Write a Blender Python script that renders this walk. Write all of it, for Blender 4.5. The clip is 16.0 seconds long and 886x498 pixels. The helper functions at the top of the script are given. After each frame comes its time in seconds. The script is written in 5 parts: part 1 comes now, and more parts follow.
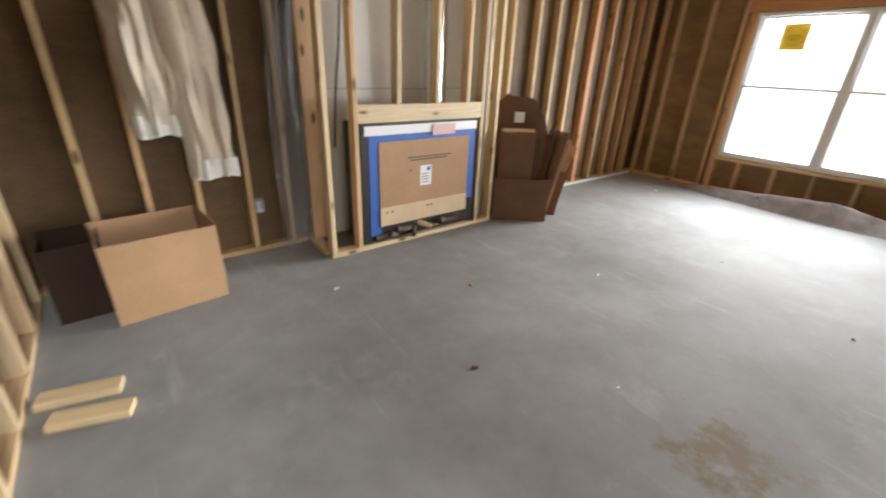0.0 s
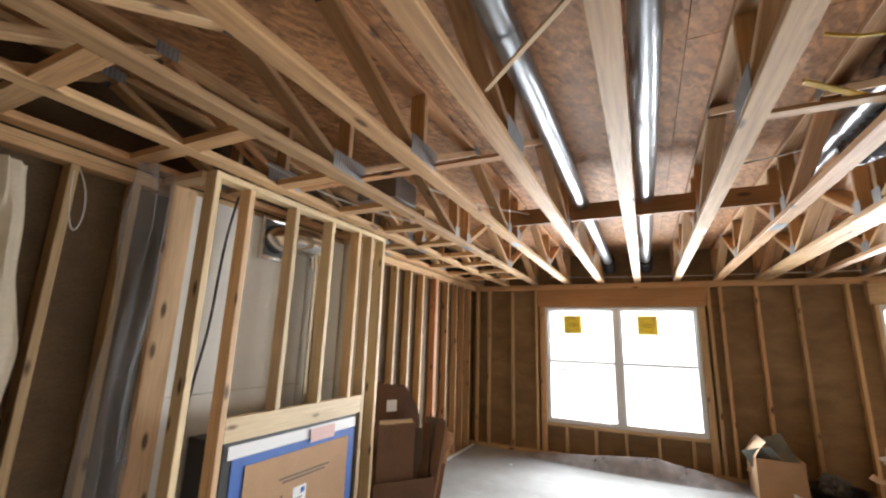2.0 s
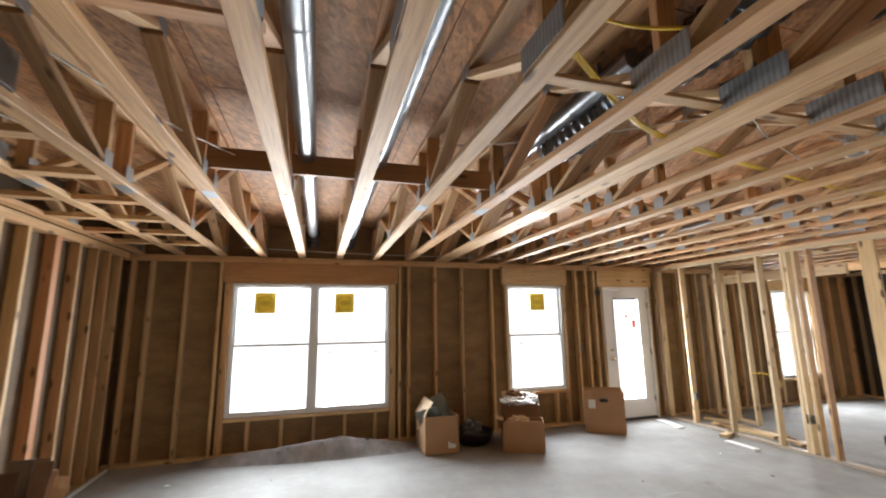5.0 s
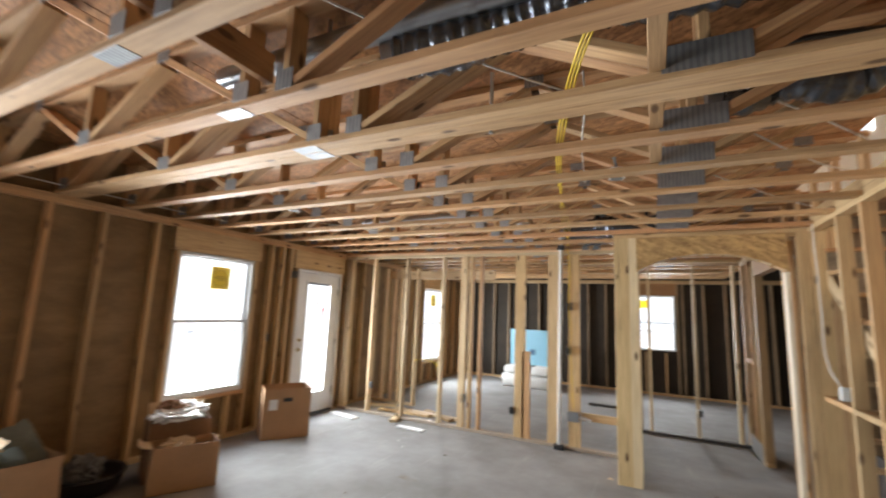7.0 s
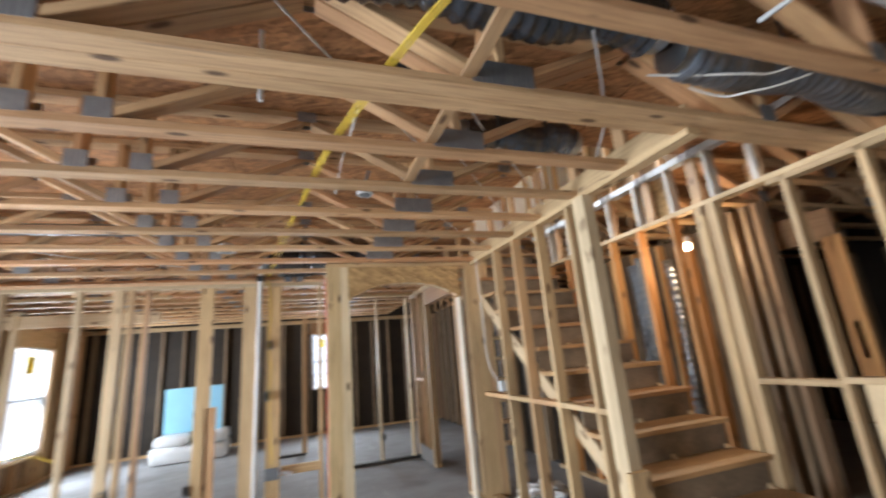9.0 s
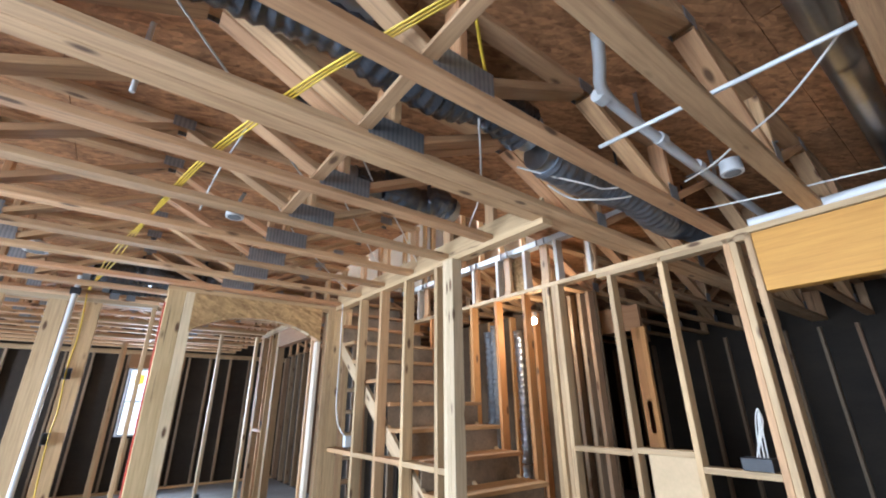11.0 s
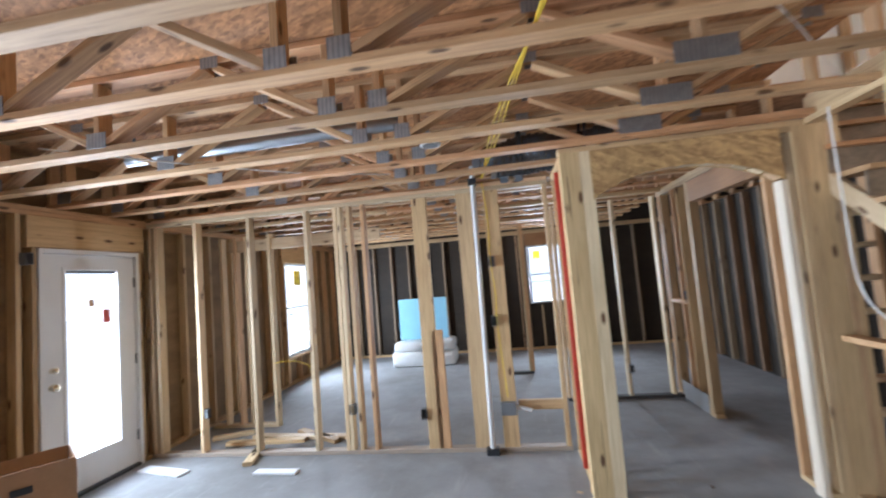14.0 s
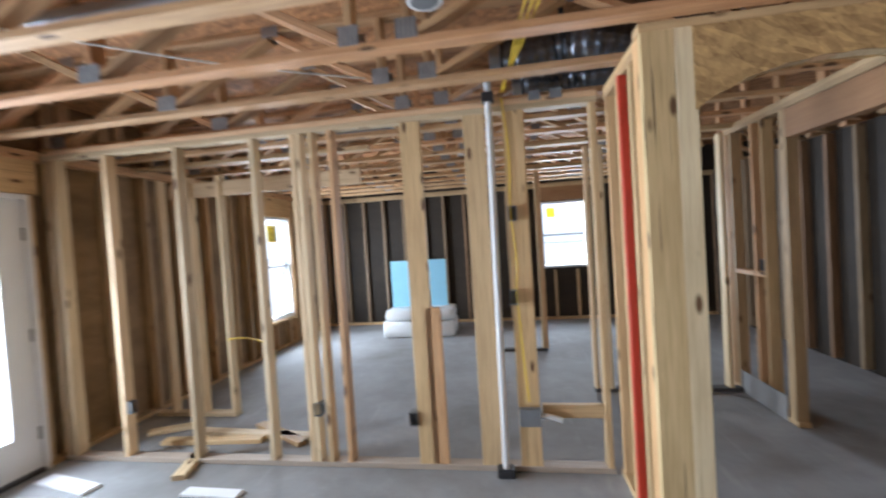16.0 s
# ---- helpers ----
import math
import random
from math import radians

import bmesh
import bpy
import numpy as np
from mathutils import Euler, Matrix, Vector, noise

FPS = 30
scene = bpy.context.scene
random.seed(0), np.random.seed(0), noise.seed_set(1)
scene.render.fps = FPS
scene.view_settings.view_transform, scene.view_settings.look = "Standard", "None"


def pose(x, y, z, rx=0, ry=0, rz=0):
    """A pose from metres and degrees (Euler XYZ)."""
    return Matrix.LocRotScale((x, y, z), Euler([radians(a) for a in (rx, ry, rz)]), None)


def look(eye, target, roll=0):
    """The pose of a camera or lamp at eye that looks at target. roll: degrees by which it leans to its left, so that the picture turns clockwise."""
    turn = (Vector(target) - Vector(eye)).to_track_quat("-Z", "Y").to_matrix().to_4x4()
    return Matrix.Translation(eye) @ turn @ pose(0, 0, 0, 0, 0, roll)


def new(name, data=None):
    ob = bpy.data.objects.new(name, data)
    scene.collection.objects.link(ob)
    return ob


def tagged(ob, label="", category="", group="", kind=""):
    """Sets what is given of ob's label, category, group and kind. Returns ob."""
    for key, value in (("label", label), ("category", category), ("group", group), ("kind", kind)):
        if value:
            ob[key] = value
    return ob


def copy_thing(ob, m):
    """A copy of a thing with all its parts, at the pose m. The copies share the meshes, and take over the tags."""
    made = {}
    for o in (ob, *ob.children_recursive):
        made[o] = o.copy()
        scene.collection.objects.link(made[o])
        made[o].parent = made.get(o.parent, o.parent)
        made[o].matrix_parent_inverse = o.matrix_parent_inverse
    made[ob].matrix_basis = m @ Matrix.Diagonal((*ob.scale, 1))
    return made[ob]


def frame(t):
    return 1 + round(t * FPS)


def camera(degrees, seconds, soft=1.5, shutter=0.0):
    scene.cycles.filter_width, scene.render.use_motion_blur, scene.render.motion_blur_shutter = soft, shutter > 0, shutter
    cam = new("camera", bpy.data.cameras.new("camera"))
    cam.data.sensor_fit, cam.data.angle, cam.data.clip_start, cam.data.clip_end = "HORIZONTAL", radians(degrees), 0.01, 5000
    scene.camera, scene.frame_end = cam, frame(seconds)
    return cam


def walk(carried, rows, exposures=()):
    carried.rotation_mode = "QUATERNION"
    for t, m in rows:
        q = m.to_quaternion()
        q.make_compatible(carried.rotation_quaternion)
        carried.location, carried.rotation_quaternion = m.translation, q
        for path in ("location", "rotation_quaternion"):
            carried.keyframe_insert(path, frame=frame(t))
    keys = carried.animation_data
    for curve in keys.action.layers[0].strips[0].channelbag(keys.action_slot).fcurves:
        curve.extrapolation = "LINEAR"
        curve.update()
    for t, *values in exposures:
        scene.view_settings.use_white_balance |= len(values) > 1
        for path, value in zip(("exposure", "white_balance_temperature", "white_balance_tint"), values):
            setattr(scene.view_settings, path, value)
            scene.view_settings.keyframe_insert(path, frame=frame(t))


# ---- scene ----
PLAN = 0.96          # the plan below is drawn a little large: its x and y in metres
cam = camera(93.6, 16.0, soft=2.0, shutter=0.5)
PATH = [
    (0, (0.936, 0.763, 1.428), (2.082, 2.188, 0.617), 2.4),
    (0.5, (0.957, 1.098, 1.447), (2.445, 2.287, 0.837), 3.4),
    (1, (0.864, 1.324, 1.515), (2.611, 2.273, 1.730), 4.5),
    (1.5, (0.732, 1.503, 1.581), (2.501, 2.373, 1.921), 1.9),
    (2, (0.723, 1.532, 1.596), (2.483, 2.382, 2.017), 1.8),
    (2.5, (0.776, 1.468, 1.617), (2.697, 1.736, 2.106), 0.6),
    (3, (0.826, 1.442, 1.608), (2.770, 1.311, 2.057), 0.8),
    (3.2, (0.872, 1.436, 1.598), (2.815, 1.207, 2.011), 1.1),
    (5.3, (1.548, 1.874, 1.620), (3.389, 1.150, 1.917), -1.8),
    (5.5, (1.686, 1.897, 1.625), (3.408, 0.920, 1.911), -2.0),
    (6, (2.051, 1.968, 1.641), (3.406, 0.523, 1.914), -0.7),
    (6.5, (2.416, 1.859, 1.625), (3.625, 0.294, 1.922), -1.6),
    (7, (2.688, 1.793, 1.603), (3.582, 0.028, 1.896), 2.4),
    (7.5, (2.972, 1.668, 1.627), (3.473, -0.241, 1.954), 1.1),
    (8, (3.140, 1.515, 1.521), (3.355, -0.438, 1.892), 0.3),
    (8.5, (3.276, 1.467, 1.494), (3.096, -0.478, 1.926), -2.6),
    (9, (3.267, 1.478, 1.465), (2.630, -0.354, 1.952), -4.9),
    (9.2, (3.265, 1.480, 1.452), (2.445, -0.279, 1.937), -4.7),
    (11.3, (3.266, 1.528, 1.429), (2.135, 0.040, 2.140), -0.6),
    (11.5, (3.270, 1.461, 1.468), (2.245, -0.127, 2.120), -0.8),
    (12, (3.253, 1.305, 1.562), (2.682, -0.549, 2.050), -0.9),
    (12.5, (3.291, 1.117, 1.588), (3.008, -0.829, 1.953), -5.1),
    (13, (3.386, 0.870, 1.591), (3.324, -1.107, 1.885), -6.4),
    (13.5, (3.441, 0.508, 1.571), (3.542, -1.477, 1.793), -5.4),
    (14, (3.471, 0.194, 1.600), (3.773, -1.778, 1.741), -4.7),
    (14.5, (3.541, -0.102, 1.576), (4.077, -2.026, 1.668), -5.3),
    (15, (3.634, -0.375, 1.592), (4.226, -2.285, 1.587), -7.2),
    (15.5, (3.679, -0.644, 1.603), (4.286, -2.549, 1.647), -4.6),
    (16, (3.650, -0.926, 1.587), (3.965, -2.900, 1.537), -3.6),
]
EXPOSURES = [(0.0, 1.55, 6500, 10), (2.0, 1.52, 6500, 10), (6.0, 1.05, 6500, 10), (9.0, 1.14, 5850, 10), (11.5, 1.45, 5200, 10), (12.5, 1.08, 5250, 10), (13.5, 1.05, 5300, 10), (16.0, 0.9, 5550, 10)]
walk(cam, [(t, look(eye, target, roll)) for t, eye, target, roll in PATH], EXPOSURES)

# ---- light: an overcast sky through the windows ----
world = bpy.data.worlds.new("overcast")
scene.world = world
world.use_nodes = True
wn = world.node_tree
sky = wn.nodes.new("ShaderNodeTexSky")
sky.sky_type = "NISHITA"
sky.sun_disc = False
sky.sun_elevation = radians(71)
sky.sun_rotation = radians(241)
sky.air_density = 1.0
sky.dust_density = 1.5
wn.links.new(sky.outputs[0], wn.nodes["Background"].inputs[0])
wn.nodes["Background"].inputs[1].default_value = 0.15
sun = new("sun", bpy.data.lights.new("sun", "SUN"))
sun.data.energy, sun.data.angle, sun.data.color = 2.5, radians(14), (1.0, 0.97, 0.93)
sun.matrix_world = look((0, 0, 30), (9, 5, 0))


def window_light(x, y, z, wide, high, facing, watts, spread=125):
    """Sky light in a window's opening: facing is the way into the house."""
    lamp = new("window_light", bpy.data.lights.new("window_light", "AREA"))
    x, y, wide = x * PLAN, y * PLAN, wide * PLAN
    lamp.data.shape, lamp.data.size, lamp.data.size_y = "RECTANGLE", wide, high
    lamp.data.spread = radians(spread)
    lamp.data.energy, lamp.data.color = watts, (0.94, 0.98, 1.0)
    lamp.matrix_world = look((x, y, z), (x + facing[0], y + facing[1], z))


SKYW = 40.0   # watts for each square metre of window
# one lamp for each pane of the double-hung windows
for y in (1.435, 2.495):
    for z in (0.855, 1.735):
        window_light(7.685, y, z, 0.84, 0.66, (-1, 0), SKYW * 0.50, 130)
for z in (0.91, 1.77):
    window_light(7.685, -1.49, z, 0.80, 0.64, (-1, 0), SKYW * 0.56)
window_light(7.69, -3.25, 1.10, 0.55, 1.65, (-1, 0), SKYW * 1.0, 150)
for z in (0.85, 1.69):
    window_light(7.685, -7.245, z, 0.80, 0.62, (-1, 0), SKYW * 0.85, 165)
window_light(2.78, -9.115, 1.52, 1.05, 1.4, (0, 1), SKYW * 1.6, 150)

# ---- materials ----
def material(name):
    m = bpy.data.materials.new(name)
    m.use_nodes = True
    return m, m.node_tree, m.node_tree.nodes["Principled BSDF"]


def node(tree, kind, **values):
    n = tree.nodes.new(kind)
    for key, value in values.items():
        n.inputs[key].default_value = value
    return n


def ramp(tree, fac, stops):
    n = tree.nodes.new("ShaderNodeValToRGB")
    while len(n.color_ramp.elements) < len(stops):
        n.color_ramp.elements.new(0.5)
    for e, (p, c) in zip(n.color_ramp.elements, stops):
        e.position, e.color = p, (*c, 1)
    tree.links.new(fac, n.inputs[0])
    return n.outputs[0]


def mixed(tree, a, b, fac, how="MIX"):
    n = tree.nodes.new("ShaderNodeMix")
    n.data_type, n.blend_type = "RGBA", how
    for socket, value in ((n.inputs[0], fac), (n.inputs[6], a), (n.inputs[7], b)):
        if isinstance(value, bpy.types.NodeSocket):
            tree.links.new(value, socket)
        elif isinstance(value, tuple):
            socket.default_value = (*value, 1)
        else:
            socket.default_value = value
    return n.outputs[2]


def coords(tree, scale=(1, 1, 1), spread=0.0, space="Object"):
    """Texture coordinates in metres, shifted by the object's own random number."""
    tc = tree.nodes.new("ShaderNodeTexCoord")
    mp = tree.nodes.new("ShaderNodeMapping")
    mp.inputs["Scale"].default_value = scale
    tree.links.new(tc.outputs[space], mp.inputs[0])
    if spread:
        oi = tree.nodes.new("ShaderNodeObjectInfo")
        mul = tree.nodes.new("ShaderNodeMath")
        mul.operation = "MULTIPLY"
        mul.inputs[1].default_value = spread
        tree.links.new(oi.outputs["Random"], mul.inputs[0])
        tree.links.new(mul.outputs[0], mp.inputs["Location"])
    return mp.outputs[0]


def noise_of(tree, vector, scale, detail=4.0, rough=0.55):
    n = node(tree, "ShaderNodeTexNoise", Scale=scale, Detail=detail, Roughness=rough)
    tree.links.new(vector, n.inputs["Vector"])
    return n.outputs["Fac"]


def bump(tree, bsdf, height, strength=0.3, distance=0.002):
    n = node(tree, "ShaderNodeBump", Strength=strength, Distance=distance)
    tree.links.new(height, n.inputs["Height"])
    tree.links.new(n.outputs[0], bsdf.inputs["Normal"])


def lumber(name, light, dark, rough=0.62, knots=True, streak=0.5, cracks=0.0):
    """Sawn softwood; the grain runs along the board's own x."""
    m, t, b = material(name)
    grain = noise_of(t, coords(t, (1.3, 26, 26), 37.0), 2.2, 5)
    fine = noise_of(t, coords(t, (5, 130, 130), 37.0), 2.0, 3)
    broad = noise_of(t, coords(t, (1.1, 5, 5), 61.0), 1.4, 2)
    col = ramp(t, grain, [(0.22, dark), (0.58, light)])
    col = mixed(t, col, ramp(t, fine, [(0.3, tuple(c * 0.72 for c in dark)), (0.6, light)]), 0.22)
    grey = ramp(t, broad, [(0.42, (1, 1, 1)), (0.75, (0.70, 0.66, 0.60))])
    col = mixed(t, col, grey, streak, "MULTIPLY")
    oi = t.nodes.new("ShaderNodeObjectInfo")
    tint = ramp(t, oi.outputs["Random"], [(0.0, (0.74, 0.70, 0.64)), (0.3, (1.02, 1.0, 0.95)), (0.6, (1.10, 1.06, 0.95)), (0.82, (1.06, 0.86, 0.74)), (1.0, (0.84, 0.80, 0.74))])
    col = mixed(t, col, tint, 1.0, "MULTIPLY")
    if knots:
        v = node(t, "ShaderNodeTexVoronoi", Scale=1.0, Randomness=1.0)
        t.links.new(coords(t, (3.2, 9, 9), 23.0), v.inputs["Vector"])
        spot = ramp(t, v.outputs["Distance"], [(0.09, (1, 1, 1)), (0.18, (0, 0, 0))])
        col = mixed(t, col, (0.12, 0.06, 0.025), spot)
    if cracks:
        split = noise_of(t, coords(t, (0.9, 34, 34), 71.0), 1.5, 3)
        col = mixed(t, col, (0.10, 0.055, 0.025), ramp(t, split, [(0.64, (0, 0, 0)), (0.69, (cracks, cracks, cracks))]))
    t.links.new(col, b.inputs["Base Color"])
    b.inputs["Roughness"].default_value = rough
    bump(t, b, fine, 0.25, 0.001)
    return m


PINE = lumber("framing_lumber", (0.61, 0.445, 0.25), (0.40, 0.27, 0.14), cracks=0.35)
POST_WOOD = lumber("post_lumber", (0.70, 0.54, 0.30), (0.50, 0.36, 0.175), streak=0.8, cracks=0.9)
PALE_POST = lumber("pale_post_lumber", (0.80, 0.69, 0.48), (0.62, 0.49, 0.30), streak=0.6, cracks=0.9)
TRUSS_WOOD = lumber("truss_lumber", (0.63, 0.42, 0.23), (0.37, 0.21, 0.105), streak=0.7, cracks=0.35)
PALE_PINE = lumber("pale_lumber", (0.70, 0.57, 0.38), (0.53, 0.405, 0.25), cracks=0.35)
# darker copy of the pine, with the dim rooms' shade in its colour
SHADED_PINE = lumber("shaded_pine_stud", (0.34, 0.25, 0.16), (0.20, 0.14, 0.085))
TREAD_WOOD = lumber("tread_wood", (0.47, 0.30, 0.15), (0.29, 0.17, 0.08), knots=False, streak=0.9)
LVL = lumber("laminated_veneer", (0.70, 0.40, 0.08), (0.56, 0.29, 0.055), knots=False)
HEADER_WOOD = lumber("header_board", (0.40, 0.22, 0.10), (0.30, 0.15, 0.065), knots=False)
STRONG_WOOD = lumber("strongback_lumber", (0.36, 0.20, 0.10), (0.24, 0.12, 0.06))


def flakes(name, light, dark, size=14.0, rough=0.7, space="Object", axis=2):
    """Strand board: overlapping flakes at many angles."""
    m, t, b = material(name)
    col, rel = None, None
    for turn, seed in ((0.3, 0), (1.25, 7), (2.2, 15), (2.75, 23)):
        tc = t.nodes.new("ShaderNodeTexCoord")
        mp = t.nodes.new("ShaderNodeMapping")
        mp.inputs["Rotation"].default_value = tuple(turn if k == axis else 0.0 for k in range(3))
        mp.inputs["Location"].default_value = (seed, seed, seed)
        mp.vector_type = "TEXTURE"
        mp.inputs["Scale"].default_value = (1.0, 0.28, 0.28)
        t.links.new(tc.outputs[space], mp.inputs[0])
        v = node(t, "ShaderNodeTexVoronoi", Scale=size, Randomness=1.0)
        t.links.new(mp.outputs[0], v.inputs["Vector"])
        sep = t.nodes.new("ShaderNodeSeparateColor")
        t.links.new(v.outputs["Color"], sep.inputs[0])
        c = ramp(t, sep.outputs[0], [(0.0, dark), (0.55, tuple((x + y) / 2 for x, y in zip(light, dark))), (1.0, light)])
        col = c if col is None else mixed(t, col, c, 0.46)
        rel = sep.outputs[1]
    big = noise_of(t, coords(t, (1, 1, 1), 0, space), 1.3, 3)
    col = mixed(t, col, ramp(t, big, [(0.35, (0.72, 0.70, 0.68)), (0.65, (1.05, 1.0, 0.97))]), 0.8, "MULTIPLY")
    t.links.new(col, b.inputs["Base Color"])
    b.inputs["Roughness"].default_value = rough
    bump(t, b, rel, 0.35, 0.0015)
    return m


OSB = flakes("strand_board", (0.78, 0.54, 0.24), (0.22, 0.12, 0.045), 13.0, axis=1)
DECK = flakes("floor_deck_board", (0.70, 0.36, 0.15), (0.15, 0.064, 0.024), 14.0)


def plain(name, colour, rough=0.6, metal=0.0, vary=0.12, scale=6.0, relief=0.15, **more):
    m, t, b = material(name)
    n = noise_of(t, coords(t, (1, 1, 1), 11.0), scale, 4)
    f = noise_of(t, coords(t, (1, 1, 1), 11.0), scale * 9, 3)
    lo, hi = tuple(c * (1 - vary) for c in colour), tuple(min(1.0, c * (1 + vary)) for c in colour)
    col = mixed(t, ramp(t, n, [(0.3, lo), (0.7, hi)]), ramp(t, f, [(0.3, lo), (0.7, hi)]), 0.35)
    t.links.new(col, b.inputs["Base Color"])
    b.inputs["Roughness"].default_value = rough
    b.inputs["Metallic"].default_value = metal
    for key, value in more.items():
        b.inputs[key.replace("_", " ")].default_value = value
    if relief:
        bump(t, b, f, relief, 0.0015)
    return m


def sheathing(name, light, dark):
    """Wall board between the studs, with faint lengthwise bands and stains."""
    m, t, b = material(name)
    band = noise_of(t, coords(t, (1.0, 1.0, 1.6)), 1.6, 5)
    fleck = noise_of(t, coords(t, (30, 30, 60)), 2.0, 4)
    col = ramp(t, band, [(0.3, dark), (0.7, light)])
    col = mixed(t, col, ramp(t, fleck, [(0.3, dark), (0.7, light)]), 0.45)
    blot = noise_of(t, coords(t, (1.0, 1.0, 2.6)), 3.2, 6, 0.65)
    col = mixed(t, col, ramp(t, blot, [(0.34, (0.62, 0.59, 0.56)), (0.62, (1.06, 1.04, 1.02))]), 0.6, "MULTIPLY")
    t.links.new(col, b.inputs["Base Color"])
    b.inputs["Roughness"].default_value = 0.75
    bump(t, b, fleck, 0.25, 0.002)
    return m


SHEATH = sheathing("wall_sheathing", (0.31, 0.20, 0.095), (0.16, 0.097, 0.045))
SHEATH_BROWN = sheathing("brown_sheathing", (0.150, 0.088, 0.036), (0.058, 0.033, 0.013))
# dark board, taken near black: the far rooms' shade is in its colour
SHEATH_SHADE = sheathing("shade_dark_sheathing", (0.040, 0.027, 0.014), (0.014, 0.009, 0.005))


def slab():
    m, t, b = material("concrete_slab")
    c = coords(t)
    cloud = noise_of(t, c, 0.7, 6, 0.6)
    mottled = noise_of(t, c, 3.5, 6, 0.65)
    fine = noise_of(t, c, 70.0, 3)
    col = ramp(t, cloud, [(0.30, (0.225, 0.222, 0.216)), (0.5, (0.30, 0.303, 0.305)), (0.72, (0.37, 0.377, 0.383))])
    col = mixed(t, col, ramp(t, mottled, [(0.3, (0.78, 0.77, 0.75)), (0.62, (1.04, 1.04, 1.04))]), 0.7, "MULTIPLY")
    mud = noise_of(t, coords(t, (1.0, 1.7, 1.0)), 1.15, 7, 0.62)
    col = mixed(t, col, (0.20, 0.145, 0.085), ramp(t, mud, [(0.66, (0, 0, 0)), (0.74, (0.62, 0.62, 0.62))]))
    far = t.nodes.new("ShaderNodeVectorMath")
    far.operation = "DISTANCE"
    t.links.new(coords(t, (1.0, 1.35, 1.0)), far.inputs[0])
    far.inputs[1].default_value = (2.68, 1.30, 0)
    rag = node(t, "ShaderNodeMath")
    rag.operation = "MULTIPLY_ADD"
    t.links.new(noise_of(t, c, 5.0, 7, 0.7), rag.inputs[0])
    rag.inputs[1].default_value = 1.5
    t.links.new(far.outputs["Value"], rag.inputs[2])
    col = mixed(t, col, (0.20, 0.15, 0.095), ramp(t, rag.outputs[0], [(0.80, (0.75, 0.75, 0.75)), (1.0, (0, 0, 0))]))
    scuff = noise_of(t, coords(t, (7.0, 0.9, 1.0)), 1.3, 5, 0.6)
    col = mixed(t, col, (0.44, 0.44, 0.435), ramp(t, scuff, [(0.60, (0, 0, 0)), (0.74, (0.45, 0.45, 0.45))]))
    dust = noise_of(t, coords(t, (1.3, 1.0, 1.0)), 2.4, 6, 0.7)
    col = mixed(t, col, (0.45, 0.452, 0.45), ramp(t, dust, [(0.58, (0, 0, 0)), (0.8, (0.5, 0.5, 0.5))]))
    t.links.new(col, b.inputs["Base Color"])
    b.inputs["Specular IOR Level"].default_value = 0.22
    t.links.new(ramp(t, mottled, [(0.3, (0.72, 0.72, 0.72)), (0.7, (0.92, 0.92, 0.92))]), b.inputs["Roughness"])
    bump(t, b, fine, 0.12, 0.001)
    return m


CONCRETE = slab()


def see_through(name, colour, clear, glow):
    """Thin printed film: part clear, part letting light from behind through."""
    m, t, b = material(name)
    b.inputs["Base Color"].default_value = (*colour, 1)
    b.inputs["Roughness"].default_value = 0.5
    back = node(t, "ShaderNodeBsdfTranslucent")
    back.inputs["Color"].default_value = (*colour, 1)
    hole = t.nodes.new("ShaderNodeBsdfTransparent")
    one, two = t.nodes.new("ShaderNodeMixShader"), t.nodes.new("ShaderNodeMixShader")
    one.inputs[0].default_value, two.inputs[0].default_value = glow, clear
    t.links.new(b.outputs[0], one.inputs[1])
    t.links.new(back.outputs[0], one.inputs[2])
    t.links.new(one.outputs[0], two.inputs[1])
    t.links.new(hole.outputs[0], two.inputs[2])
    t.links.new(two.outputs[0], t.nodes["Material Output"].inputs[0])
    return m


CARD = plain("cardboard", (0.41, 0.245, 0.13), 0.75, vary=0.10, scale=5)
CARD_DARK = plain("brown_cardboard", (0.25, 0.135, 0.07), 0.75, vary=0.12, scale=5)
CARD_DEEP = plain("dark_brown_cardboard", (0.155, 0.078, 0.040), 0.8, vary=0.2, scale=5)
CARD_EDGE = plain("pale_cardboard", (0.62, 0.47, 0.30), 0.75, vary=0.1)
WHITE_VINYL = plain("white_vinyl", (0.62, 0.64, 0.64), 0.4, vary=0.02, relief=0.0)
WHITE_PAINT = plain("white_door_paint", (0.72, 0.73, 0.74), 0.45, vary=0.03, relief=0.05)
GALV = plain("galvanised_duct", (0.36, 0.38, 0.40), 0.34, 1.0, vary=0.12, scale=4, relief=0.06)
def tooth_plate_steel():
    """Galvanised truss plate with rows of punched slots across it."""
    m, t, b = material("truss_plate_steel")
    w = node(t, "ShaderNodeTexWave", Scale=14.0, Distortion=0.6)
    t.links.new(coords(t), w.inputs["Vector"])
    n = noise_of(t, coords(t, (1, 1, 1), 11.0), 24, 3)
    col = mixed(t, ramp(t, w.outputs["Fac"], [(0.25, (0.27, 0.28, 0.29)), (0.6, (0.42, 0.43, 0.44))]), ramp(t, n, [(0.3, (0.24, 0.25, 0.25)), (0.7, (0.44, 0.46, 0.47))]), 0.4)
    t.links.new(col, b.inputs["Base Color"])
    b.inputs["Roughness"].default_value, b.inputs["Metallic"].default_value = 0.5, 0.8
    bump(t, b, w.outputs["Fac"], 0.2, 0.002)
    return m


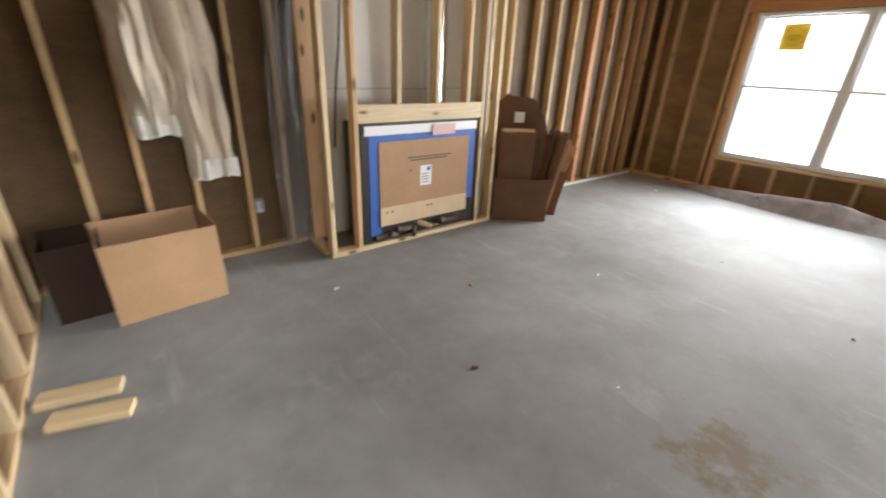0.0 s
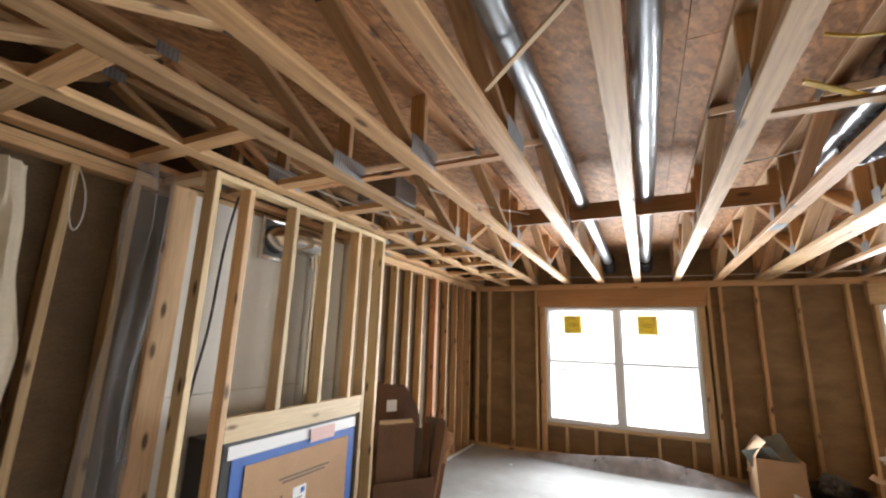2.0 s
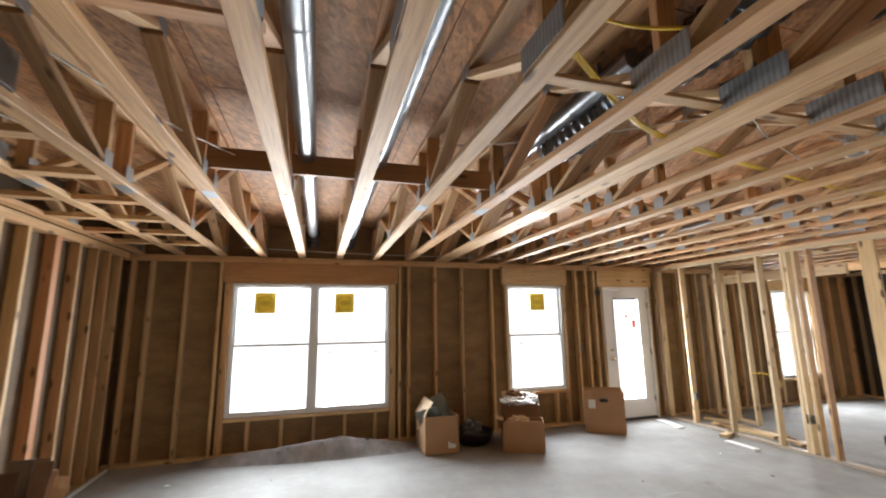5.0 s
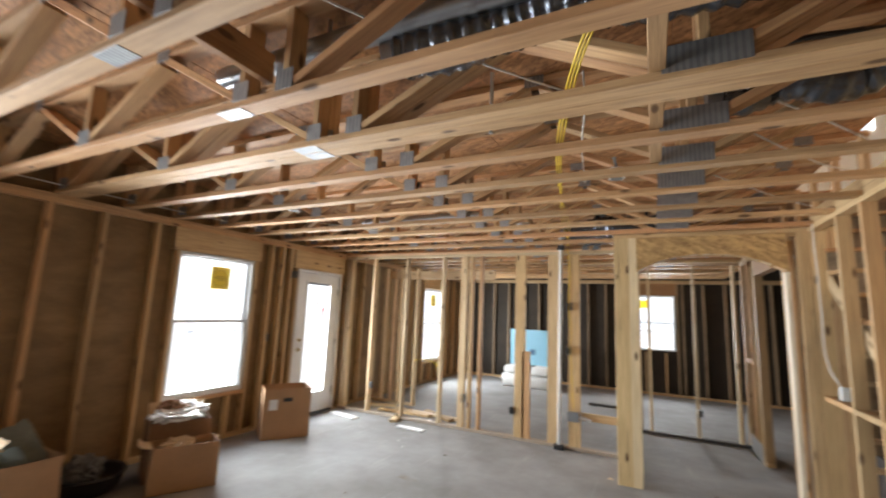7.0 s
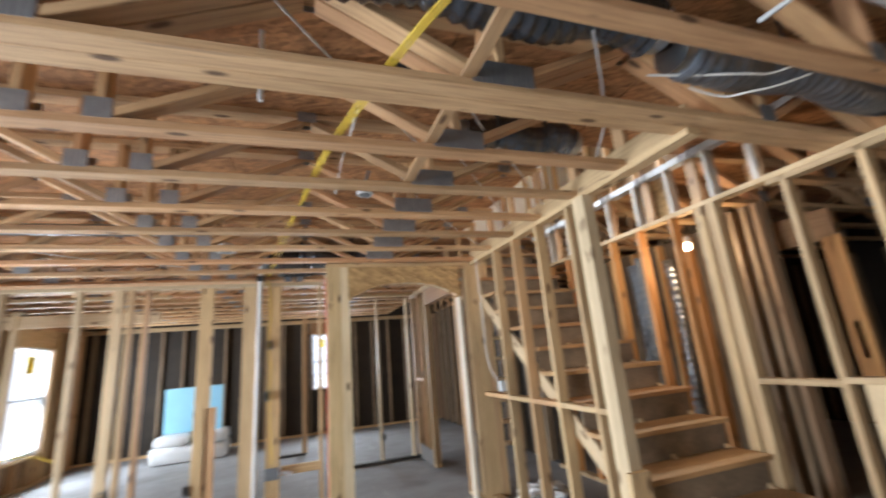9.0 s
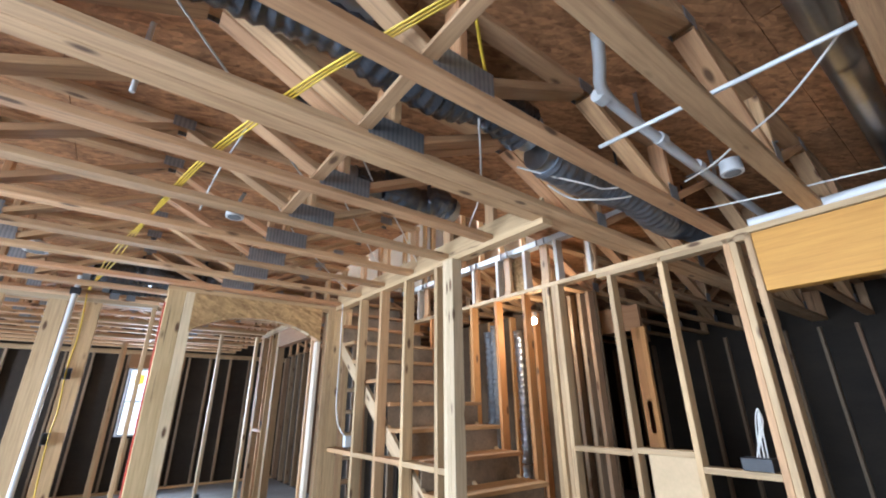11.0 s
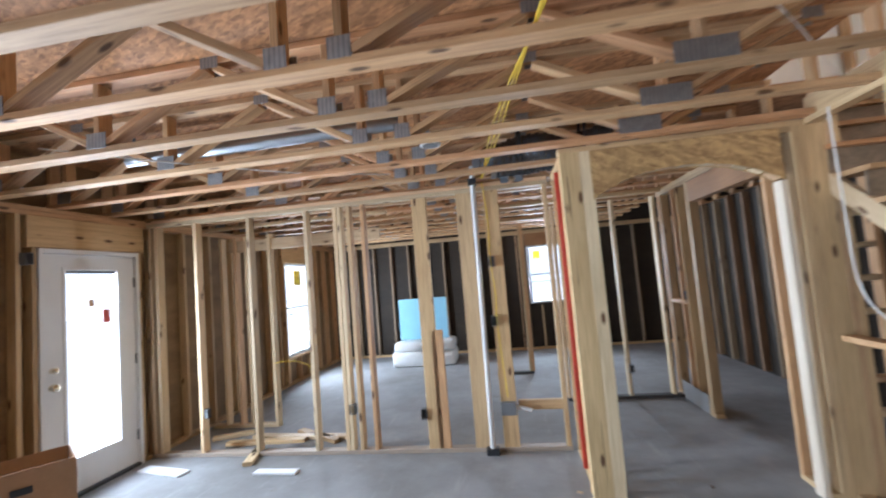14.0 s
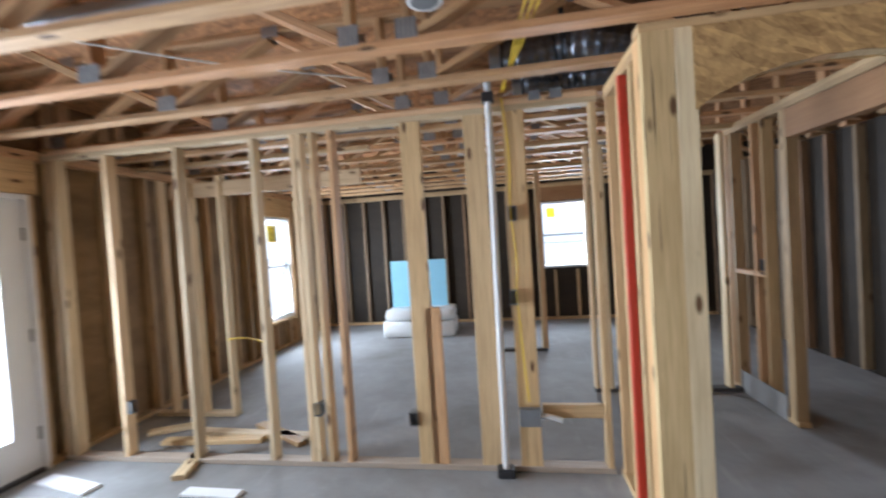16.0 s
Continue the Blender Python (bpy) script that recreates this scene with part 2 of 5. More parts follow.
TOOTH = tooth_plate_steel()
STEEL = plain("stainless_pipe", (0.70, 0.70, 0.70), 0.18, 1.0, vary=0.05, relief=0.03)
FLEX = plain("flex_duct_jacket", (0.13, 0.14, 0.16), 0.24, 0.75, vary=0.5, scale=9, relief=0.6)
PVC = plain("white_pvc", (0.66, 0.66, 0.65), 0.35, vary=0.04, relief=0.0)
YELLOW_WIRE = plain("yellow_cable", (0.72, 0.50, 0.04), 0.45, vary=0.05, relief=0.0)
WHITE_WIRE = plain("white_cable", (0.70, 0.68, 0.62), 0.5, vary=0.05, relief=0.0)
BLACK = plain("black_plastic", (0.022, 0.022, 0.024), 0.45, vary=0.2)
GREY_BOX = plain("grey_box", (0.16, 0.17, 0.18), 0.5, vary=0.15)
BLUE_BOX = plain("blue_box", (0.10, 0.20, 0.34), 0.5)
BLUE_TAPE = plain("blue_tape", (0.035, 0.12, 0.42), 0.55, vary=0.12, scale=14)
FOAM_BLUE = plain("blue_foam_board", (0.30, 0.58, 0.74), 0.6, vary=0.05)
WRAP = plain("white_wrap", (0.78, 0.79, 0.78), 0.35, vary=0.06, scale=9, relief=0.4)
GYPSUM = plain("cement_board", (0.76, 0.75, 0.71), 0.8, vary=0.06, scale=3)
BATT = plain("faced_batt_paper", (0.66, 0.58, 0.45), 0.7, vary=0.12, scale=5, relief=0.4)
BATT_WHITE = plain("glass_wool", (0.80, 0.79, 0.74), 0.9, vary=0.08, scale=20, relief=0.6)
RED = plain("red_paint", (0.50, 0.045, 0.018), 0.55, vary=0.15)
STICKER = see_through("yellow_sticker", (0.80, 0.68, 0.08), 0.0, 0.22)
STICKER_INK = plain("sticker_ink", (0.44, 0.34, 0.05), 0.5, vary=0.03, relief=0.0)
FILM_INK = see_through("film_print", (0.42, 0.45, 0.48), 0.22, 0.4)
STICKER_EDGE = see_through("ochre_sticker", (0.56, 0.45, 0.08), 0.0, 0.18)
PAPER = plain("white_paper", (0.78, 0.79, 0.80), 0.6, vary=0.03, relief=0.0)
PINK = plain("pink_paper", (0.66, 0.44, 0.42), 0.6, vary=0.05, relief=0.0)
INK = plain("print_ink", (0.13, 0.085, 0.055), 0.6, vary=0.1, relief=0.0)
BRASS = plain("satin_knob", (0.75, 0.68, 0.52), 0.25, 1.0, vary=0.05, relief=0.0)
LOG = plain("ceramic_logs", (0.12, 0.09, 0.07), 0.85, vary=0.4, scale=14, relief=0.6)
GREEN_PAPER = plain("grey_green_packing", (0.22, 0.26, 0.25), 0.6, vary=0.25, scale=7, relief=0.3)
SILL_GASKET = plain("dark_sill_plate", (0.06, 0.055, 0.05), 0.7, vary=0.2)
SOIL = plain("pale_gravel", (0.56, 0.54, 0.50), 0.9, vary=0.18, scale=0.6)
PINK_WRAP = plain("grey_film", (0.30, 0.295, 0.285), 0.6, vary=0.1)


def sheet_plastic(name, low, high, tone=(0.55, 0.57, 0.59), rough=0.42):
    m, t, b = material(name)
    b.inputs["Base Color"].default_value = (*tone, 1)
    b.inputs["Roughness"].default_value = rough
    clear = t.nodes.new("ShaderNodeBsdfTransparent")
    mix = t.nodes.new("ShaderNodeMixShader")
    n = noise_of(t, coords(t, (1, 1, 0.35)), 7.0, 4)
    t.links.new(ramp(t, n, [(0.3, (low, low, low)), (0.72, (high, high, high))]), mix.inputs[0])
    t.links.new(clear.outputs[0], mix.inputs[1])
    t.links.new(b.outputs[0], mix.inputs[2])
    t.links.new(mix.outputs[0], t.nodes["Material Output"].inputs[0])
    bump(t, b, n, 0.5, 0.01)
    return m


DUSTY_POLY = sheet_plastic("dusty_sheet_plastic", 0.45, 0.80, (0.34, 0.32, 0.31), 0.7)
POLY_THIN = sheet_plastic("thin_sheet_plastic", 0.10, 0.42)


def pane_glass():
    m, t, b = material("window_glass")
    glossy = node(t, "ShaderNodeBsdfGlossy", Roughness=0.03)
    clear = t.nodes.new("ShaderNodeBsdfTransparent")
    mix = t.nodes.new("ShaderNodeMixShader")
    mix.inputs[0].default_value = 0.06
    t.links.new(clear.outputs[0], mix.inputs[1])
    t.links.new(glossy.outputs[0], mix.inputs[2])
    t.links.new(mix.outputs[0], t.nodes["Material Output"].inputs[0])
    return m


GLASS = pane_glass()


def bulb_glow():
    m, t, b = material("lit_bulb")
    b.inputs["Emission Color"].default_value = (1.0, 0.80, 0.52, 1)
    b.inputs["Emission Strength"].default_value = 14.0
    return m


BULB = bulb_glow()

# ---- building blocks ----
H = 2.467            # top of the wall plates
DEPTH = 0.45         # floor trusses
S = 0.089            # a two-by-four's broad side
N = 0.038            # its narrow side
FULL = {}


def planned(p):
    """A place of the plan in metres."""
    return Vector((p[0] * PLAN, p[1] * PLAN, p[2]))


def to_plan(m):
    """A pose of the plan in metres; its turn stays."""
    m = m.copy()
    m.translation = planned(m.translation)
    return m


def link(name, mesh, parent=None, m=None):
    ob = new(name, mesh)
    if m is not None:
        ob.matrix_world = m
    if parent is not None:
        ob.parent = parent
        ob.matrix_parent_inverse = parent.matrix_basis.inverted()
    return ob


def empty(name, x, y, z, label="", category="", group="", kind="", rz=0):
    ob = new(name)
    ob.empty_display_size = 0.1
    ob.matrix_basis = pose(x * PLAN, y * PLAN, z, 0, 0, rz)
    return tagged(ob, label, category, group, kind)


def to_mesh(bm, mat, name="mesh", smooth=False):
    me = bpy.data.meshes.new(name)
    bmesh.ops.recalc_face_normals(bm, faces=bm.faces)
    for f in bm.faces:
        f.smooth = smooth
    if smooth:
        for e in bm.edges:
            e.smooth = len(e.link_faces) != 2 or e.calc_face_angle(0.0) < 0.9
    bm.to_mesh(me)
    bm.free()
    me.materials.append(mat)
    return me


def part(name, bm, mat, parent=None, label="", smooth=False, at=None):
    """One bmesh as one mesh object in world places, or at a pose, under a thing."""
    bmesh.ops.scale(bm, vec=(PLAN, PLAN, 1), verts=bm.verts)
    ob = link(name, to_mesh(bm, mat, name, smooth), parent, to_plan(at) if at else None)
    return tagged(ob, label)


def beam_mesh(length, wide, thick, mat, ease=0.003):
    """A board along x with eased long edges."""
    key = (round(length, 3), round(wide, 4), round(thick, 4), mat.name)
    if key in FULL:
        return FULL[key]
    w, t, e = wide / 2, thick / 2, min(ease, wide / 5, thick / 5)
    ring = [(-w + e, -t), (w - e, -t), (w, -t + e), (w, t - e), (w - e, t), (-w + e, t), (-w, t - e), (-w, -t + e)]
    verts = [(x, y, z) for x in (-length / 2, length / 2) for y, z in ring]
    faces = [tuple(range(7, -1, -1)), tuple(range(8, 16))] + [(i, (i + 1) % 8, 8 + (i + 1) % 8, 8 + i) for i in range(8)]
    me = bpy.data.meshes.new("board")
    me.from_pydata(verts, [], faces)
    me.materials.append(mat)
    FULL[key] = me
    return me


def board(name, parent, a, b, wide, thick, mat, up=(0, 0, 1)):
    """A board from a to b (centre line); thick runs towards up, wide across it."""
    a, b = planned(a), planned(b)
    x = (b - a).normalized()
    z = Vector(up)
    z = (z - x * z.dot(x)).normalized()
    y = z.cross(x)
    m = Matrix((x, y, z)).transposed().to_4x4()
    m.translation = (a + b) / 2
    return link(name, beam_mesh((b - a).length, wide, thick, mat), parent, m)


def box(bm, x0, x1, y0, y1, z0, z1, ease=0.0):
    got = bmesh.ops.create_cube(bm, size=1.0, matrix=Matrix.LocRotScale(((x0 + x1) / 2, (y0 + y1) / 2, (z0 + z1) / 2), None, (abs(x1 - x0), abs(y1 - y0), abs(z1 - z0))))
    if ease:
        edges = list({e for v in got["verts"] for e in v.link_edges})
        bmesh.ops.bevel(bm, geom=edges, offset=ease, segments=2, affect="EDGES", profile=0.6)
    return bm


def block(x0, x1, y0, y1, z0, z1, ease=0.0):
    return box(bmesh.new(), x0, x1, y0, y1, z0, z1, ease)


def tube(name, parent, points, radius, mat, ribs=0.0, round_=True, label=""):
    """A pipe or cable along points, smooth between them; ribs: waves of a flexible duct."""
    cu = bpy.data.curves.new(name, "CURVE")
    cu.dimensions, cu.bevel_depth, cu.bevel_resolution, cu.resolution_u = "3D", radius, 3 if radius > 0.02 else 1, 8
    cu.use_fill_caps = True
    sp = cu.splines.new("NURBS" if round_ else "POLY")
    sp.points.add(len(points) - 1)
    for q, p in zip(sp.points, points):
        q.co = (*planned(p), 1)
    if round_:
        sp.use_endpoint_u, sp.order_u = True, 3
    tmp = bpy.data.objects.new("tmp", cu)
    me = bpy.data.meshes.new_from_object(tmp)
    bpy.data.objects.remove(tmp)
    me.materials.clear()
    me.materials.append(mat)
    for f in me.polygons:
        f.use_smooth = True
    return tagged(link(name, me, parent), label)


def ribbed(name, parent, points, radius, mat, pitch=0.060, depth=0.007, label=""):
    """A flexible duct: rings swell and sag along a line through points."""
    pts = [Vector(p) for p in points]
    line = []
    for i in range(len(pts) - 1):
        p0, p1, p2, p3 = pts[max(i - 1, 0)], pts[i], pts[i + 1], pts[min(i + 2, len(pts) - 1)]
        count = max(2, int((p2 - p1).length / (pitch / 4)))
        for k in range(count):
            u = k / count
            line.append(0.5 * (2 * p1 + (p2 - p0) * u + (2 * p0 - 5 * p1 + 4 * p2 - p3) * u * u + (3 * p1 - p0 - 3 * p2 + p3) * u ** 3))
    line.append(pts[-1])
    bm, rings, seg = bmesh.new(), [], 16
    for i, p in enumerate(line):
        d = (line[min(i + 1, len(line) - 1)] - line[max(i - 1, 0)]).normalized()
        side = d.cross(Vector((0, 0, 1))).normalized()
        top = side.cross(d)
        r0 = radius + depth * (0, 1, 0, -1)[i % 4]
        ring = []
        for k in range(seg):
            a = k * math.tau / seg
            r = r0 * (1 + 0.13 * noise.noise(p * 9 + Vector((math.cos(a), math.sin(a), 0)) * 1.5))
            ring.append(bm.verts.new(p + side * math.cos(a) * r + top * math.sin(a) * r))
        rings.append(ring)
    for a, b in zip(rings, rings[1:]):
        for k in range(seg):
            bm.faces.new((a[k], a[(k + 1) % seg], b[(k + 1) % seg], b[k]))
    bm.faces.new(rings[0]), bm.faces.new(rings[-1])
    return part(name, bm, mat, parent, label, smooth=True)


# ---- bright overcast distance, ground and floor ----
m_far, t_far, b_far = material("overcast_distance")
b_far.inputs["Base Color"].default_value = (0.8, 0.8, 0.8, 1)
b_far.inputs["Emission Color"].default_value = (0.95, 0.98, 1.0, 1)
b_far.inputs["Emission Strength"].default_value = 0.45
tagged(part("backdrop", block(70, 70.2, -160, 120, -0.2, 70), m_far), "white overcast distance beyond the garden door", "backdrop", kind="structure")
tagged(part("backdrop", block(-90, 69, -80.2, -80, -0.2, 70), m_far), "white overcast distance behind the back window", "backdrop", kind="structure")
bm = bmesh.new()
bmesh.ops.create_grid(bm, x_segments=8, y_segments=8, size=900, matrix=pose(0, 0, -0.22))
tagged(part("ground", bm, SOIL), "bare pale soil around the house", "ground", kind="structure")
tagged(part("floor", block(-4.6, 7.74, -9.2, 4.36, -0.2, 0.0), CONCRETE), "grey concrete slab with dust and mud stains", "floor", kind="structure")


def deck(x0, x1, y0, y1):
    """Floor deck of strand board sheets with open joints between them."""
    bm, z0 = bmesh.new(), H + DEPTH
    box(bm, x0, x1, y0, y1, z0 + 0.012, z0 + 0.022)
    row, y = 0, y0
    while y < y1 - 0.01:
        yb, x = min(y + 1.22, y1), x0 - 1.22 * (row % 2)
        while x < x1 - 0.01:
            a, b = max(x, x0), min(x + 2.44, x1)
            if b - a > 0.02:
                box(bm, a + 0.003, b - 0.003, y + 0.003, yb - 0.003, z0, z0 + 0.0115)
            x += 2.44
        y, row = yb, row + 1
    return bm


for name, x0, x1, y0, y1 in (("ceiling", -4.6, 7.74, 0.12, 4.36), ("ceiling_south", 1.46, 7.74, -9.2, 0.118), ("ceiling_west", -4.6, 0.19, -9.2, 0.118), ("ceiling_hall", 0.192, 1.458, -9.2, -3.6), ("ceiling_stair", 0.192, 1.458, -0.95, 0.118)):
    tagged(part(name, deck(x0, x1, y0, y1), DECK), "strand board floor deck above the trusses", "ceiling", kind="structure")



# ---- walls ----
def slabs(x0, x1, y0, y1, holes, along):
    """Wall board with openings: holes are (from, to, bottom, top) along x or y."""
    bm = bmesh.new()
    lo, hi = (x0, x1) if along == "x" else (y0, y1)

    def piece(a, b, z0, z1):
        if b - a > 0.001 and z1 - z0 > 0.001:
            box(bm, *((a, b, y0, y1) if along == "x" else (x0, x1, a, b)), z0, z1)
    at = lo
    for a, b, z0, z1 in sorted(holes):
        piece(at, a, 0.0, H + DEPTH)
        piece(a, b, 0.0, z0)
        piece(a, b, z1, H + DEPTH)
        at = b
    piece(at, hi, 0.0, H + DEPTH)
    return bm


def plates(wall, along, at, lo, hi, mat, sole=True, double=True, gaps=(), foot=None):
    """Sole and top plates of a stud wall whose middle lies at `at`."""
    def run(name, a, b, z, mat=mat):
        p, q = ((a, at, z), (b, at, z)) if along == "x" else ((at, a, z), (at, b, z))
        board(name, wall, p, q, S, N, mat)
    if sole:
        here = lo
        for a, b in sorted(gaps):
            if a - here > 0.02:
                run("sole_plate", here, a, N / 2 + 0.001, foot or mat)
            here = b
        if hi - here > 0.02:
            run("sole_plate", here, hi, N / 2 + 0.001, foot or mat)
    run("top_plate", lo, hi, H - N / 2)
    if double:
        run("top_plate", lo, hi, H - N * 1.5 - 0.0005)


def studs(wall, along, at, places, mat, z0=N + 0.001, z1=H - 2 * N - 0.001, name="stud"):
    for p in places:
        a = (p, at) if along == "x" else (at, p)
        board(name, wall, (*a, z0), (*a, z1), S, N, mat, up=(1, 0, 0) if along == "x" else (0, 1, 0))


# east wall: windows and the garden door
EX = 7.57 + S / 2
W1, W2, W3, DOOR = (0.90, 3.03, 0.45, 2.125), (-2.0, -0.98, 0.535, 2.14), (-7.76, -6.73, 0.46, 2.09), (-3.74, -2.76, 0.0, 2.125)
east = tagged(part("wall_east", slabs(7.57 + S, 7.57 + S + 0.012, -9.2, 4.36, [W1, W2, W3, DOOR], "y"), SHEATH), "brown board sheathing behind open pine studs", "wall", kind="structure")
plates(east, "y", EX, -9.1, 4.30, PINE, gaps=[DOOR[:2]])
studs(east, "y", EX, (4.19, 3.98, 3.57, 3.17, 0.76, 0.62, 0.21, -0.22, -0.72, -2.26, -2.46, -2.62, -3.92, -4.4, -4.85, -5.3, -5.75, -6.2, -6.5, -7.98, -8.4, -8.85), PINE)
for a, b, z0, z1 in (W1, W2, W3, DOOR):
    hw = HEADER_WOOD if (a, b) == W1[:2] else PINE
    wide = (a, b) == W1[:2]
    reach = 0.113 if wide else 0.075
    board("header", east, (EX, a - reach, (z1 + H - 2 * N) / 2), (EX, b + reach, (z1 + H - 2 * N) / 2), S, H - 2 * N - z1 - 0.004, hw)
    step = N / PLAN + 0.001
    for y in (a - step / 2, b + step / 2) + ((a - 1.5 * step, b + 1.5 * step) if wide else ()):
        board("trimmer", east, (EX, y, N + 0.001), (EX, y, z1), S, N, PINE, up=(0, 1, 0))
    if z0:
        board("rough_sill", east, (EX, a, z0 - N / 2 - 0.002), (EX, b, z0 - N / 2 - 0.002), S, N, PINE)
        y = a + 0.2
        while y < b:
            board("cripple_stud", east, (EX, y, N + 0.001), (EX, y, z0 - N - 0.003), S, N, PINE, up=(0, 1, 0))
            y += 0.41

# north wall, both sides of the fireplace
NY = 4.21 + S / 2
north = tagged(part("wall_north", slabs(-4.6, 7.74, 4.21 + S, 4.21 + S + 0.012, [], "x"), SHEATH_BROWN), "dark brown board sheathing behind open pine studs", "wall", kind="structure")
plates(north, "x", NY, -4.5, 7.5, PINE)
studs(north, "x", NY, (0.35, 0.78, 1.09, 1.40, 1.75, 2.05, 4.12, 4.55, 4.95, 5.28, 5.61, 6.39, 6.74, 7.02, 7.3), PINE)
studs(north, "x", NY, (6.0, 6.04), lumber("reddish_stud", (0.55, 0.29, 0.15), (0.42, 0.20, 0.09)))
part("sill_strip", block(4.55, 7.50, 4.186, 4.207, 0.002, 0.030), plain("pale_sill_foam", (0.62, 0.68, 0.70), 0.6), north, "pale foam sill strip")

# the far wall of the rooms beyond, and the west and outer walls
W4 = (2.36, 3.20, 0.93, 2.13)
south_far = tagged(part("wall_south", slabs(-4.6, 7.74, -9.0 - S - 0.012, -9.0 - S, [W4], "x"), SHEATH_SHADE), "shade-darkened sheathing behind shade-darkened pine studs", "wall", kind="structure")
plates(south_far, "x", -9.0 - S / 2, -4.5, 7.56, PINE)
studs(south_far, "x", -9.0 - S / 2, [k * 0.406 - 4.3 for k in range(30) if not 2.3 < k * 0.406 - 4.3 < 3.25] + [2.31, 3.25], SHADED_PINE)
studs(south_far, "x", -9.0 - S / 2, (2.56, 2.97), PINE, z1=0.89)
board("header", south_far, (2.28, -9.045, 2.27), (3.28, -9.045, 2.27), S, 0.26, HEADER_WOOD)
west_far = tagged(part("wall_west_far", slabs(-4.6, -4.588, -9.1, 4.36, [], "y"), SHEATH_SHADE), "sheathing of the unlit room behind the stairs, its shade put into the colour", "wall", kind="structure")
studs(west_far, "y", -4.54, [k * 0.406 - 4.0 for k in range(20)], SHADED_PINE)

# open stud wall towards the next room
SY = -3.85 - S / 2
south = empty("wall_south_open", 5.4, SY, 0, "open wall of pale pine studs on a sole plate", "wall", kind="structure")
DUSTY_PLATE = lumber("dusty_sole_plate", (0.46, 0.43, 0.38), (0.34, 0.31, 0.27), knots=False)
plates(south, "x", SY, 3.18, 7.565, PALE_PINE, foot=DUSTY_PLATE)
studs(south, "x", SY, (7.53, 7.45, 6.966, 6.33, 5.675, 5.345, 5.30), PALE_PINE)
studs(south, "x", SY, (5.20, 5.05), PINE)
for x, w in ((4.452, 0.14), (4.37, 0.11), (4.0, 0.14), (3.73, 0.14)):
    board("wide_stud", south, (x, SY + 0.02, N + 0.001), (x, SY + 0.02, H - 2 * N - 0.001 if x != 4.37 else 1.12), w, N, PINE, up=(0, 1, 0))
studs(south, "x", SY, (3.21,), PINE)
board("blocking", south, (3.64, SY, 0.40), (3.22, SY, 0.40), N, S, PINE)

# inner closet wall behind it, with a door opening
closet = empty("wall_closet", 6.5, -4.7, 0, "short inner stud wall with a doorway", "wall", kind="structure")
studs(closet, "x", -4.745, (7.3, 7.10, 6.95, 6.62), PALE_PINE, z1=2.32)
board("header", closet, (7.2, -4.745, 2.20), (5.15, -4.745, 2.20), N, 0.14, PALE_PINE)
board("sole_plate", closet, (7.5, -4.745, 0.02), (6.6, -4.745, 0.02), S, N, PALE_PINE)
board("top_plate", closet, (7.55, -4.745, H - N / 2), (5.05, -4.745, H - N / 2), S, N, PINE)

# short wall to the arch
PX = 3.095
wing = empty("wall_wing", PX, -3.4, 0, "short stud wall with one red-painted edge", "wall", kind="structure")
plates(wing, "y", PX, -3.85, -3.14, PINE)
studs(wing, "y", PX, (-3.80, -3.54, -3.28), PINE)
board("stud", wing, (PX + 0.044, -3.42, N + 0.001), (PX + 0.044, -3.42, H - 0.08), 0.042, N, RED, up=(0, 1, 0))

# the arch between the rooms
# pale stud at the arch, coloured whiter for the light falling on it
LIT_PALE_STUD = lumber("lit_pale_stud", (0.78, 0.74, 0.66), (0.66, 0.61, 0.53), knots=False)
AY = -3.0
arch = empty("wall_arch", 2.3, AY, 0, "framed archway with a strand board arch head", "wall", kind="structure")
board("post_stud", arch, (3.092, AY - 0.019, 0.002), (3.092, AY - 0.019, H - N - 0.001), 0.138, N, POST_WOOD, up=(0, 1, 0))
board("post_stud", arch, (2.975, AY - 0.045, 0.002), (2.975, AY - 0.045, H - N - 0.001), S, 0.086, PALE_POST, up=(1, 0, 0))
for x in (3.142, 3.102, 3.062):
    board("post_stud", arch, (x, AY - 0.085, 0.002), (x, AY - 0.085, H - N - 0.001), S, N, POST_WOOD, up=(1, 0, 0))
for x in (1.67, 1.57, 1.53, 1.35, 1.31):
    board("post_stud", arch, (x, AY - 0.045, 0.002), (x, AY - 0.045, (H - N - 0.001) if x < 1.65 else 2.07), S, N, LIT_PALE_STUD if x > 1.65 else PINE, up=(1, 0, 0))
board("post_stud", arch, (1.44, AY - 0.02, 0.002), (1.44, AY - 0.02, H - N - 0.001), 0.13, N, PINE, up=(0, 1, 0))
board("top_plate", arch, (1.29, AY - 0.045, H - N / 2), (3.17, AY - 0.045, H - N / 2), S, N, PINE)


